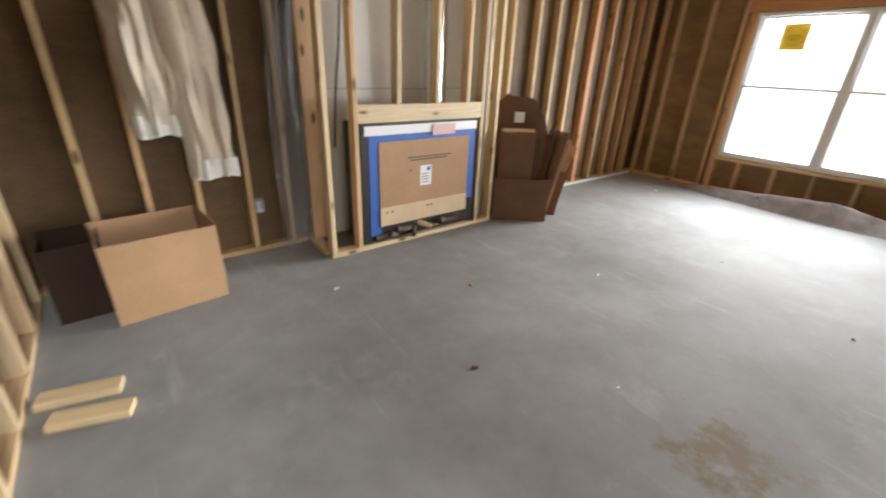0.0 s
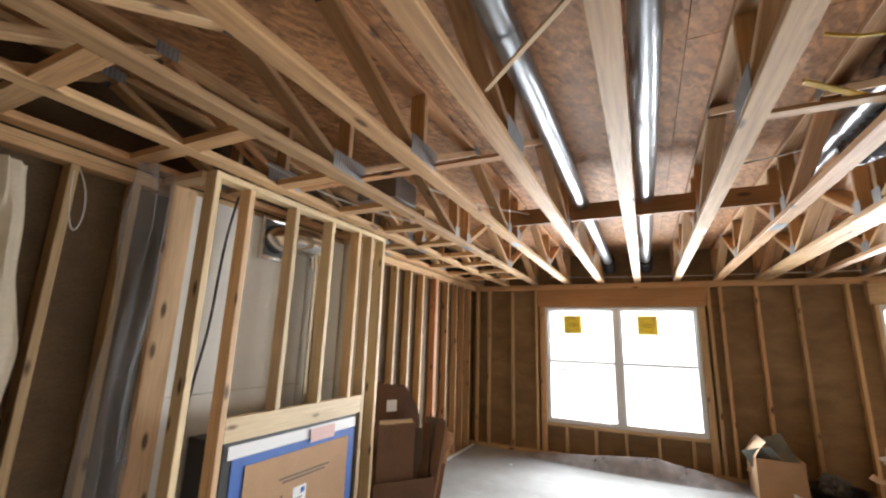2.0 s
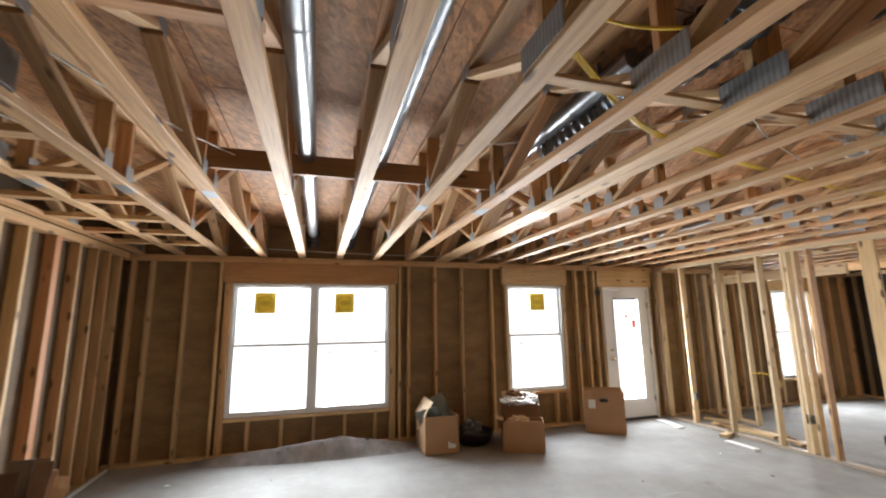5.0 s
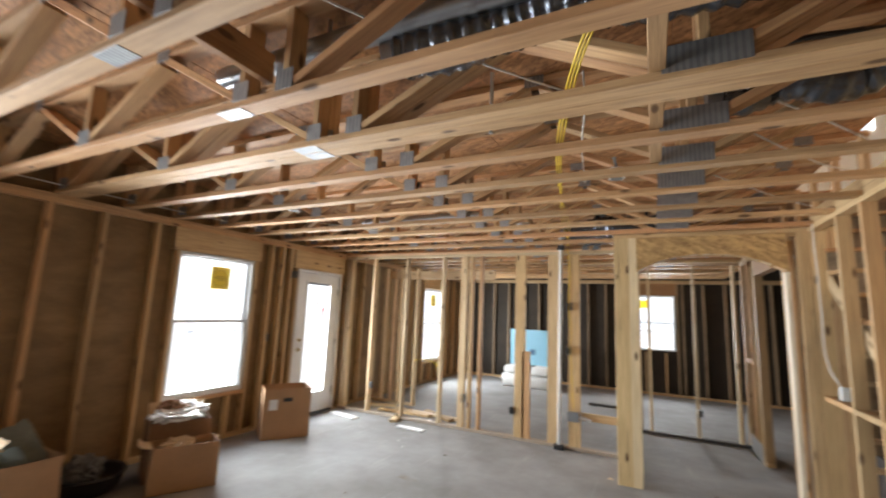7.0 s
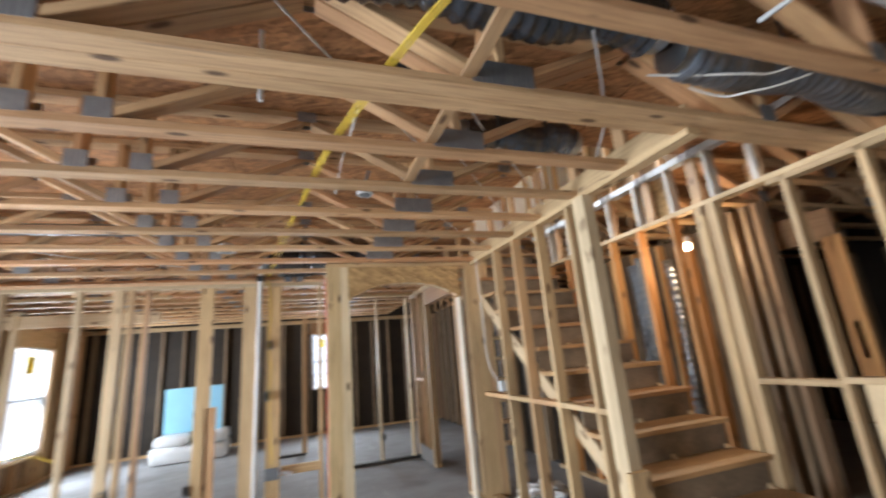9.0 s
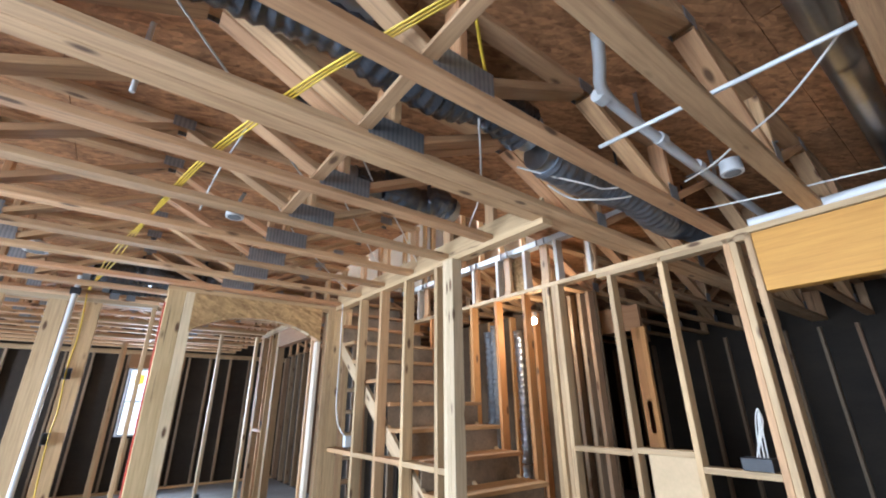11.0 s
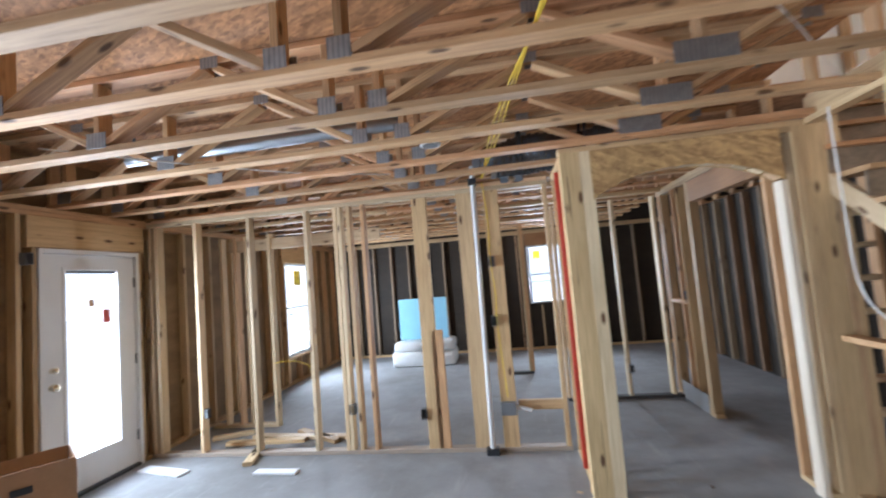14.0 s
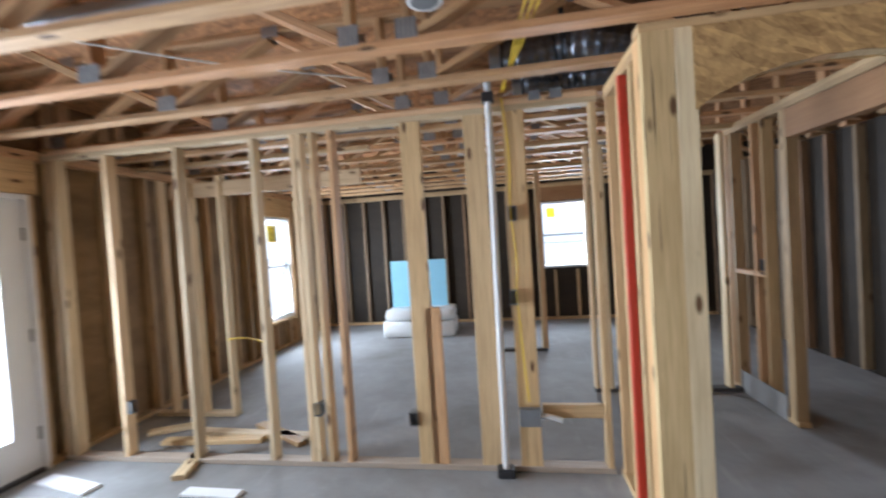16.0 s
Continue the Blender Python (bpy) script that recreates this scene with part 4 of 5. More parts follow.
for x in (2.22, 3.93):
    board("side_plate", fp, (x, 3.83, H - N / 2 - 0.002), (x, 4.205, H - N / 2 - 0.002), S, N, PALE_PINE)
    board("side_plate", fp, (x, 3.83, N / 2 + 0.001), (x, 4.205, N / 2 + 0.001), S, N, PALE_PINE)
tagged(part("backing_panel", block(2.345, 3.88, 4.165, 4.185, 0.04, 1.22), GYPSUM, fp, "pale grey backing board"))
part("backing_panel", block(2.345, 3.88, 4.168, 4.188, 1.224, 2.42), GYPSUM, fp)
part("side_liner", block(3.895, 3.905, 3.85, 4.16, 0.04, 2.42), GYPSUM, fp)


def fireplace():
    f = empty("fireplace_insert", 3.11, 3.76, 0.04, "black fireplace insert masked with cardboard and blue tape", "fireplace")
    y = 3.775
    bm = block(2.52, 3.70, y + 0.02, 4.10, 0.045, 1.0, 0.006)
    part("firebox", bm, BLACK, f, "black steel body")
    bm = bmesh.new()
    for a, b, c, d in ((2.50, 2.585, 0.045, 1.005), (3.665, 3.715, 0.045, 1.005), (2.585, 3.665, 0.965, 1.005)):
        box(bm, a, b, y - 0.012, y + 0.018, c, d, 0.004)
    part("trim_frame", bm, BLACK, f)
    part("white_strip", block(2.53, 3.70, y - 0.020, y - 0.013, 0.915, 0.985), PAPER, f, "white protective strip")
    for a, b, c, d in ((2.565, 2.665, 0.10, 0.92), (3.595, 3.69, 0.28, 0.91), (2.665, 3.595, 0.845, 0.912)):
        part("tape", block(a, b, y - 0.0165, y - 0.013, c, d), BLUE_TAPE, f, "blue masking tape")
    cover = part("cardboard_cover", block(2.655, 3.61, y - 0.024, y - 0.0175, 0.175, 0.862, 0.002), CARD, f, "cardboard sheet over the glass")
    part("cover_fold", block(2.655, 3.61, y - 0.0285, y - 0.0245, 0.176, 0.335), CARD_EDGE, cover)
    for k, (a, b) in enumerate(((2.93, 3.40), (2.96, 3.36))):
        part("print_bar", block(a, b, y - 0.0255, y - 0.0245, 0.715 - k * 0.022, 0.728 - k * 0.022), INK, cover)
    for a, c in ((2.95, 0.62), (2.71, 0.29), (2.76, 0.29), (3.14, 0.29), (3.18, 0.29)):
        part("print_mark", block(a, a + 0.018, y - 0.0295, y - 0.0287, c - 0.01, c + 0.01), INK, cover)
    lab = part("paper_label", block(3.06, 3.18, y - 0.027, y - 0.0252, 0.475, 0.645), PAPER, cover, "white paper label")
    part("label_stamp", block(3.13, 3.165, y - 0.0285, y - 0.0275, 0.60, 0.632), BLUE_TAPE, lab)
    for k in range(4):
        part("label_line", block(3.075, 3.15, y - 0.0285, y - 0.0275, 0.50 + 0.024 * k, 0.507 + 0.024 * k), INK, lab)
    note = part("pink_note", block(3.18, 3.43, y - 0.030, y - 0.0285, 0.89, 0.975), PINK, f, "pink paper note")
    part("burner_tray", block(2.60, 3.66, y - 0.004, y + 0.018, 0.048, 0.165), BLACK, f)
    random.seed(4)
    for k in range(9):
        x = 2.68 + k * 0.108
        bm = bmesh.new()
        bmesh.ops.create_cone(bm, cap_ends=True, segments=9, radius1=0.028, radius2=0.02, depth=0.15, matrix=pose(x, y - 0.022, 0.095 + random.uniform(-0.02, 0.03), random.uniform(-25, 25), 90 + random.uniform(-30, 30), random.uniform(-35, 35)))
        part("log", bm, LOG if k != 4 else CARD_EDGE, f, smooth=True)


fireplace()
vent = empty("flue_pipe", 3.36, 3.98, 1.0, "stainless flue pipe with an elbow into a wall thimble", "flue pipe")
tube("pipe", vent, [(3.36, 3.98, 1.0), (3.36, 3.98, 1.6), (3.36, 3.98, 2.08)], 0.092, STEEL)
tube("elbow", vent, [(3.36, 3.98, 2.06), (3.36, 3.98, 2.17), (3.33, 3.985, 2.25), (3.25, 4.0, 2.28), (3.14, 4.03, 2.28), (3.05, 4.09, 2.28), (3.03, 4.16, 2.29)], 0.098, STEEL)
for z in (1.5, 2.07):
    bm = bmesh.new()
    bmesh.ops.create_cone(bm, cap_ends=False, segments=24, radius1=0.097, radius2=0.097, depth=0.035, matrix=pose(3.36, 3.98, z))
    part("pipe_band", bm, STEEL, vent, smooth=True)
bm = bmesh.new()
for a, b, c, d in ((2.89, 2.92, 2.12, 2.44), (3.15, 3.18, 2.12, 2.44), (2.92, 3.15, 2.12, 2.15), (2.92, 3.15, 2.41, 2.44)):
    box(bm, a, b, 4.135, 4.164, c, d, 0.004)
part("thimble_frame", bm, STEEL, vent)
bm = bmesh.new()
bmesh.ops.create_cone(bm, cap_ends=True, segments=28, radius1=0.105, radius2=0.105, depth=0.006, matrix=pose(3.03, 4.150, 2.28, 90, 0, 0))
part("thimble_throat", bm, BLACK, vent)
part("thimble_plate", block(2.92, 3.15, 4.155, 4.163, 2.15, 2.41), GREY_BOX, vent)
tagged(tube("gas_cable", None, [(2.60, 4.06, 2.47), (2.57, 4.08, 2.25), (2.53, 4.05, 2.0), (2.50, 4.03, 1.6), (2.44, 4.05, 1.2), (2.42, 4.06, 0.8)], 0.009, BLACK), "black cable hanging inside the fireplace framing", "cable")


def crumpled(nx, nz, fn, mat, name, parent=None, thick=0.004, label=""):
    """A sheet of cloth, paper or film: fn gives its place for u, v in 0..1."""
    bm = bmesh.new()
    grid = [[bm.verts.new(fn(i / nx, k / nz)) for i in range(nx + 1)] for k in range(nz + 1)]
    for k in range(nz):
        for i in range(nx):
            bm.faces.new((grid[k][i], grid[k][i + 1], grid[k + 1][i + 1], grid[k + 1][i]))
    if thick:
        bmesh.ops.recalc_face_normals(bm, faces=bm.faces)
        bmesh.ops.solidify(bm, geom=bm.faces[:], thickness=thick)
    return part(name, bm, mat, parent, label, smooth=True)


def hung_sheet(u, v):
    z = 2.46 - v * 2.42
    x = 1.94 + 0.25 * u + 0.04 * noise.noise((u * 3, v * 4, 2)) - 0.03 * v
    y = 4.02 + 0.035 * math.sin(u * 14 + v * 2) + 0.05 * noise.noise((u * 2, v * 5, 7)) + 0.05 * (u - 0.2)
    return (x, y, z)


tagged(crumpled(16, 44, hung_sheet, POLY_THIN, "plastic_sheet_hanging", thick=0.0), "clear plastic sheet hanging beside the fireplace framing", "plastic sheet")


def batt(x0, x1, zb, sway, seed):
    b = empty("insulation_batt", (x0 + x1) / 2, 4.1, zb, "paper-faced insulation batt hanging loose from the wall", "insulation", "hanging batts")

    def front(u, v):
        z = 2.30 - v * (2.30 - zb)
        bulge = 0.05 * math.sin(math.pi * u) * (0.4 + 0.6 * v) + 0.018 * math.sin(u * 15 + seed + v * 2) + 0.010 * math.sin(u * 31 + v * 5)
        x = x0 + (x1 - x0) * u - sway * (1 - v) ** 1.3 + 0.03 * noise.noise((u * 3, v * 5, seed))
        y = 4.17 - bulge - 0.12 * math.sin(math.pi * min(1, v * 1.15)) * v - 0.075 * noise.noise((u * 4, v * 3.5, seed + 4)) - 0.02 * noise.noise((u * 11, v * 7, seed + 4))
        return (x, y, z)
    crumpled(16, 30, front, BATT, "facing", b, 0.018, "tan paper facing")

    def hem(u, v):
        p = front(u, 1.0)
        return (p[0], p[1] - 0.020, zb - 0.012 + 0.13 * (1 - v) - 0.012 * math.sin(u * 7) * v)
    crumpled(10, 3, hem, BATT_WHITE, "hem", b, 0.006, "white wool at the torn lower edge")


batt(1.12, 1.36, 0.95, 0.10, 3)
batt(1.38, 1.68, 0.66, 0.12, 9)


def outlet(x, y, z, wall, mat=BLUE_BOX, facing="y-"):
    o = empty("outlet_box", x, y, z, "plastic electrical box nailed to a stud", "electrical box", "electrical boxes")
    bm = bmesh.new()
    w, hgt, d, t = 0.028, 0.047, 0.035, 0.003
    for a, b, c, e in ((-w, -w + t, -hgt, hgt), (w - t, w, -hgt, hgt), (-w + t, w - t, -hgt, -hgt + t), (-w + t, w - t, hgt - t, hgt)):
        box(bm, a, b, -d, d, c, e)
    box(bm, -w + t, w - t, d - t, d, -hgt + t, hgt - t)
    turn = {"y-": 0, "y+": 180, "x+": 90, "x-": -90}[facing]
    part("box", bm, mat, o, at=pose(x, y, z, 0, 0, turn))
    return o


outlet(1.80, 4.20, 0.38, north, WHITE_VINYL)
tagged(tube("white_cable", None, [(1.77, 4.24, 2.4), (1.79, 4.16, 2.3), (1.80, 4.13, 2.12), (1.77, 4.15, 2.02), (1.74, 4.19, 2.2), (1.75, 4.22, 2.42)], 0.0035, WHITE_WIRE), "looped white cable stapled to a stud", "cable")


# ---- cardboard boxes ----
def carton(name, x, y, wide, deep, high, rz, mat, label, flaps=(), label_at=None, grip=False, z=0.0):
    """An open carton: four walls, a floor, and flaps (side, angle outward from upright)."""
    c = empty(name, x, y, z, label, "box", "cardboard boxes", rz=rz)
    w, d = wide / 2, deep / 2
    bm, cells = bmesh.new(), {}

    def corner(p):
        if p not in cells:
            v = Vector(p)
            bend = Vector((noise.noise(v * 3.1 + Vector((x, y, 0))), noise.noise(v * 3.7 + Vector((y, x, 5))), 0)) * 0.016 * (v.z / high)
            cells[p] = bm.verts.new(v + bend)
        return cells[p]
    n = 5
    us, zs = [-1 + 2 * k / n for k in range(n + 1)], [0.004 + (high - 0.004) * k / n for k in range(n + 1)]
    for i in range(n):
        for k in range(n):
            a, b, lo, hi = us[i], us[i + 1], zs[k], zs[k + 1]
            for q in (-1, 1):
                bm.faces.new([corner(p) for p in ((a * w, q * d, lo), (b * w, q * d, lo), (b * w, q * d, hi), (a * w, q * d, hi))])
                bm.faces.new([corner(p) for p in ((q * w, a * d, lo), (q * w, b * d, lo), (q * w, b * d, hi), (q * w, a * d, hi))])
            bm.faces.new([corner(p) for p in ((a * w, us[k] * d, 0.004), (b * w, us[k] * d, 0.004), (b * w, us[k + 1] * d, 0.004), (a * w, us[k + 1] * d, 0.004))])
    bmesh.ops.recalc_face_normals(bm, faces=bm.faces)
    bmesh.ops.solidify(bm, geom=bm.faces[:], thickness=0.006)
    here = pose(x, y, z, 0, 0, rz)
    part("carton_body", bm, mat, c, at=here)
    for side, out, length in flaps:
        long_ = wide if side in "ns" else deep
        bm = bmesh.new()
        bmesh.ops.create_grid(bm, x_segments=6, y_segments=4, size=0.5)
        for v in bm.verts:
            v.co = Vector((v.co.x * (long_ - 0.03), 0, (v.co.y + 0.5) * length))
            v.co.y += 0.02 * math.sin(v.co.z / length * 2.2) + 0.01 * noise.noise(v.co * 6)
        bmesh.ops.solidify(bm, geom=bm.faces[:], thickness=0.005)
        spot = {"s": pose(0, -d + 0.003, high, out, 0, 0), "n": pose(0, d - 0.003, high, -out, 0, 0), "w": pose(-w + 0.003, 0, high, 0, 0, -90) @ pose(0, 0, 0, out, 0, 0), "e": pose(w - 0.003, 0, high, 0, 0, 90) @ pose(0, 0, 0, out, 0, 0)}[side]
        part("flap", bm, CARD_EDGE, c, at=here @ spot)
    if label_at:
        side, u, v = label_at
        if side == "s":
            part("shipping_label", block(u - 0.06, u + 0.06, -d - 0.002, -d - 0.0005, v - 0.05, v + 0.05), PAPER, c, "white shipping label", at=here)
        else:
            part("shipping_label", block(-w - 0.002, -w - 0.0005, u - 0.05, u + 0.05, v - 0.06, v + 0.06), PAPER, c, "white shipping label", at=here)
    if grip:
        part("hand_hole", block(-w - 0.0025, -w - 0.0008, -0.055, 0.055, high - 0.15, high - 0.105), BLACK, c, at=here)
    return c


carton("cardboard_box", 1.06, 3.82, 0.60, 0.50, 0.485, 5, CARD, "large open empty tan cardboard box on the concrete floor")
# added near-black box: stands in for the tan carton's shadow on its left
carton("cardboard_box", 0.64, 3.95, 0.28, 0.40, 0.45, 3, plain("shade_dark_cardboard", (0.030, 0.013, 0.006), 0.85, vary=0.25, scale=5), "near-black carton shape added for the shade behind a larger tan carton")
carton("cardboard_box", 7.13, 0.335, 0.54, 0.45, 0.44, 0, CARD, "open tan carton stuffed with grey packing beside the window", (("n", -38, 0.2),), ("w", -0.13, 0.12))
carton("cardboard_box", 6.68, -0.72, 0.28, 0.53, 0.37, -27, CARD, "open brown carton with torn paper, in front of a taller one", (("n", 60, 0.10),))
carton("cardboard_box", 7.15, -2.32, 0.42, 0.57, 0.58, -34, CARD, "tall open brown carton with a hand hole, by the door", (), ("w", 0.17, 0.40), True)


def crumple(name, x, y, z, rx, ry, rz, mat, seed, label, category, parent=None, rough=0.5, sub=4):
    """A wad of paper or film: a creased, uneven shell."""
    bm = bmesh.new()
    bmesh.ops.create_icosphere(bm, subdivisions=sub, radius=1.0)
    for v in bm.verts:
        d = v.co.normalized()
        k = 1 + rough * (abs(noise.noise(d * 2.2 + Vector((seed, 0, 0)))) * 1.6 - 0.5) + rough * 0.35 * (abs(noise.noise(d * 6 + Vector((0, seed, 0)))) - 0.2)
        v.co = Vector((d.x * rx * k, d.y * ry * k, d.z * rz * k))
    ob = part(name, bm, mat, parent, at=pose(x, y, z))
    return tagged(ob, label, category)


def leaning(name, x, y, z, w, hgt, rx, ry, rz, mat, label, seed, parent=None):
    """A stiff torn sheet standing at a slant."""
    bm = bmesh.new()
    bmesh.ops.create_grid(bm, x_segments=8, y_segments=8, size=0.5)
    for v in bm.verts:
        tear = 0.04 * noise.noise((v.co.x * 7, v.co.y * 7, seed)) if abs(v.co.x) > 0.49 or abs(v.co.y) > 0.49 else 0
        v.co = Vector(((v.co.x + tear) * w, 0.03 * noise.noise((v.co.x * 3, v.co.y * 3, seed)), (v.co.y + 0.5 + tear) * hgt))
    bmesh.ops.solidify(bm, geom=bm.faces[:], thickness=0.006)
    return tagged(part(name, bm, mat, parent, at=pose(x, y, z, rx, ry, rz)), label, "packing")


leaning("packing_sheet", 7.10, 0.215, 0.20, 0.34, 0.46, 18, 28, 70, GREEN_PAPER, "grey-green packing sheet sticking out of a carton", 2)
leaning("packing_sheet", 7.03, 0.335, 0.18, 0.32, 0.40, -25, 20, 60, GREEN_PAPER, "grey-green packing sheet sticking out of a carton", 5)
leaning("packing_sheet", 7.20, 0.115, 0.16, 0.30, 0.48, 10, 42, 80, GREY_BOX, "dark grey packing sheet sticking out of a carton", 8)
leaning("packing_sheet", 7.13, 0.465, 0.22, 0.30, 0.36, 30, -10, 75, CARD_EDGE, "torn piece of pale cardboard in a carton", 11)
carton("cardboard_box", 7.02, -0.85, 0.36, 0.52, 0.50, -24, CARD_DARK, "dark brown carton heaped with white plastic film", (("e", 25, 0.12),))
crumple("packing_film", 6.98, -0.78, 0.545, 0.20, 0.22, 0.055, WRAP, 3.0, "crumpled white plastic film on a full carton", "plastic film", rough=0.6)
crumple("packing_film", 7.06, -0.98, 0.545, 0.15, 0.13, 0.075, WRAP, 8.0, "crumpled white plastic film on a full carton", "plastic film", rough=0.6)
crumple("packing_paper", 7.06, -0.80, 0.57, 0.11, 0.12, 0.09, CARD_DARK, 14.0, "crumpled brown paper on a full carton", "paper", rough=0.5)
crumple("packing_paper", 6.70, -0.66, 0.35, 0.10, 0.16, 0.06, CARD_EDGE, 19.0, "torn pale paper in an open carton", "paper", rough=0.5)


def basket(x, y):
    """A low round black tub with a rolled rim and something grey inside."""
    b = empty("plastic_tub", x, y, 0, "low round black plastic tub on the floor", "tub")
    bm, seg = bmesh.new(), 28
    prof = [(0.20, 0.004), (0.25, 0.06), (0.275, 0.14), (0.29, 0.15), (0.285, 0.165), (0.262, 0.155), (0.24, 0.07), (0.19, 0.02)]
    rings = [[bm.verts.new((r * math.cos(k * math.tau / seg), r * math.sin(k * math.tau / seg), z)) for k in range(seg)] for r, z in prof]
    for a, c in zip(rings, rings[1:]):
        for k in range(seg):
            bm.faces.new((a[k], a[(k + 1) % seg], c[(k + 1) % seg], c[k]))
    bm.faces.new(rings[0]), bm.faces.new(rings[-1])
    part("shell", bm, BLACK, b, smooth=True, at=pose(x, y, 0))


basket(7.22, -0.22)
crumple("grey_bag", 7.24, -0.21, 0.17, 0.13, 0.14, 0.12, GREY_BOX, 21.0, "dark grey bag lying in a black tub", "bag", rough=0.5)

# card pile beside the fireplace, turned towards the room
PILE = pose(4.326, 3.716, 0, 0, 0, -39)
OLD_CARD = plain("worn_brown_cardboard", (0.105, 0.050, 0.024), 0.9, vary=0.3, scale=4)
carton("cardboard_box", 4.326, 3.716, 0.565, 0.40, 0.43, -39, CARD_DEEP, "brown carton holding offcuts beside the fireplace framing")
spot = PILE @ Vector((-0.085, -0.06, 0.012))
carton("cardboard_box", spot.x, spot.y, 0.345, 0.20, 0.86, -37, CARD_DEEP, "tall brown carton standing in a wider one", (("s", 3, 0.03),), z=0.012)


def curved_card(u, v):
    fall = 0.34 * max(0.0, (u - 0.45) / 0.55) ** 2.6 + 0.05 * max(0.0, (0.2 - u) / 0.2)
    return PILE @ Vector((-0.29 + 0.56 * u, 0.16 - 0.04 * math.sin(math.pi * u), 0.014 + (1.16 - fall + 0.035 * noise.noise((u * 8, 3, 3))) * v))


sheet = tagged(crumpled(20, 8, curved_card, OLD_CARD, "bent_cardboard", thick=0.006), "bent round-topped brown cardboard sheet standing in a carton", "cardboard")
part("shipping_label", block(-0.10, 0.0, 0.098, 0.101, 0.93, 1.03), PAPER, sheet, "white shipping label", at=PILE)
for k, (u, v, lean, hgt) in enumerate(((0.125, -0.10, 2, 0.80), (0.16, -0.13, 5, 0.84), (0.195, -0.08, 7, 0.88), (0.22, -0.14, 11, 0.86), (0.245, -0.05, 10, 0.86), (0.25, -0.12, 12, 0.80))):
    strip = board("cardboard_strip", None, PILE @ Vector((u, v, 0.014)), PILE @ Vector((u + hgt * math.sin(radians(lean)), v + 0.02, 0.014 + hgt)), 0.10 - 0.02 * (k % 2), 0.012, (INK, OLD_CARD, INK, CARD_DEEP, OLD_CARD, CARD)[k], up=PILE.to_3x3() @ Vector((0.5, 1, 0)))
    tagged(strip, "long cardboard strip leaning in a carton", "cardboard", "leaning strips")
for u, v, z, w, hgt, ry, turn, seed in ((0.37, -0.05, 0.52, 0.20, 0.26, 20, -50, 31), (0.37, 0.04, 0.0, 0.16, 0.56, 6, -40, 38), (0.34, 0.07, 0.0, 0.18, 0.72, 10, -60, 41)):
    spot = PILE @ Vector((u, v, z))
    leaning("torn_cardboard", spot.x, spot.y, spot.z, w, hgt, -6, ry, turn, CARD if seed < 36 else CARD_DEEP, "torn tan cardboard piece leaning on the pile", seed)


# plastic sheet under the big window
def floor_sheet(u, v):
    y = 3.30 - 2.62 * u
    reach = 0.24 + 0.20 * u + 0.03 * noise.noise((u * 5, 3, 0))
    x = 7.53 - 0.12 * math.sin(math.pi * u) - v * reach
    ridge = 0.035 + 0.19 * max(0.0, 1 - abs(y - 1.60) / (1.75 if y > 1.60 else 0.95)) ** 0.9
    fold = 0.012 * noise.noise((u * 16, v * 3, 1)) + 0.007 * noise.noise((u * 40, v * 7, 4))
    z = ridge * max(0.0, 1 - abs(v - 0.45) / 0.55) ** 0.85 + fold * math.sin(math.pi * v)
    return (x, y, max(0.006, z))


tagged(crumpled(70, 16, floor_sheet, DUSTY_POLY, "plastic_sheet_floor", thick=0.0), "dusty grey plastic sheet bunched in a ridge under the window", "plastic sheet")


# ---- offcuts on the floor ----
def offcut(a, b, w, t, mat, label, z=0.0):
    ob = board("lumber_offcut", None, (a[0], a[1], z + t / 2 + 0.001), (b[0], b[1], z + t / 2 + 0.001), w, t, mat)
    return tagged(ob, label, "offcut", "lumber offcuts")


offcut((0.45, 3.02), (0.76, 2.95), S, N, PALE_PINE, "short pale pine offcut on the concrete floor")
offcut((0.50, 2.84), (0.79, 2.75), S, N, PALE_PINE, "short pale pine offcut on the concrete floor")
offcut((7.40, -3.57), (6.86, -3.46), 0.12, 0.02, PAPER, "pale board offcut lying by the door")
offcut((6.12, -3.48), (5.70, -3.47), 0.09, 0.02, PAPER, "pale board offcut lying on the floor")
offcut((6.30, -3.62), (6.42, -4.02), S, N, PALE_PINE, "short pine offcut propped against the sole plate", 0.0)
for k, (a, b) in enumerate((((6.9, -4.15), (6.0, -4.22)), ((6.7, -4.35), (5.5, -4.28)), ((6.2, -4.5), (5.6, -4.16)), ((7.2, -4.3), (6.8, -4.5)))):
    offcut(a, b, S, N, PALE_PINE if k % 2 else PINE, "pine offcut among scraps behind the stud wall")
offcut((1.55, -2.3), (1.9, -1.9), 0.14, 0.02, PAPER, "pale board scrap beside the stair wall")
random.seed(11)
for k in range(26):
    x, y = random.uniform(1.8, 6.8), random.uniform(-3.6, 3.4)
    bm = bmesh.new()
    bmesh.ops.create_icosphere(bm, subdivisions=1, radius=random.uniform(0.008, 0.02), matrix=pose(x, y, 0.004, 0, 0, k * 37) @ Matrix.Diagonal((1.6, 0.8, 0.45, 1)))
    tagged(part("debris_crumb", bm, (PAPER, INK, CARD_EDGE)[k % 3]), "small crumb of debris on the slab", "debris", "floor crumbs")

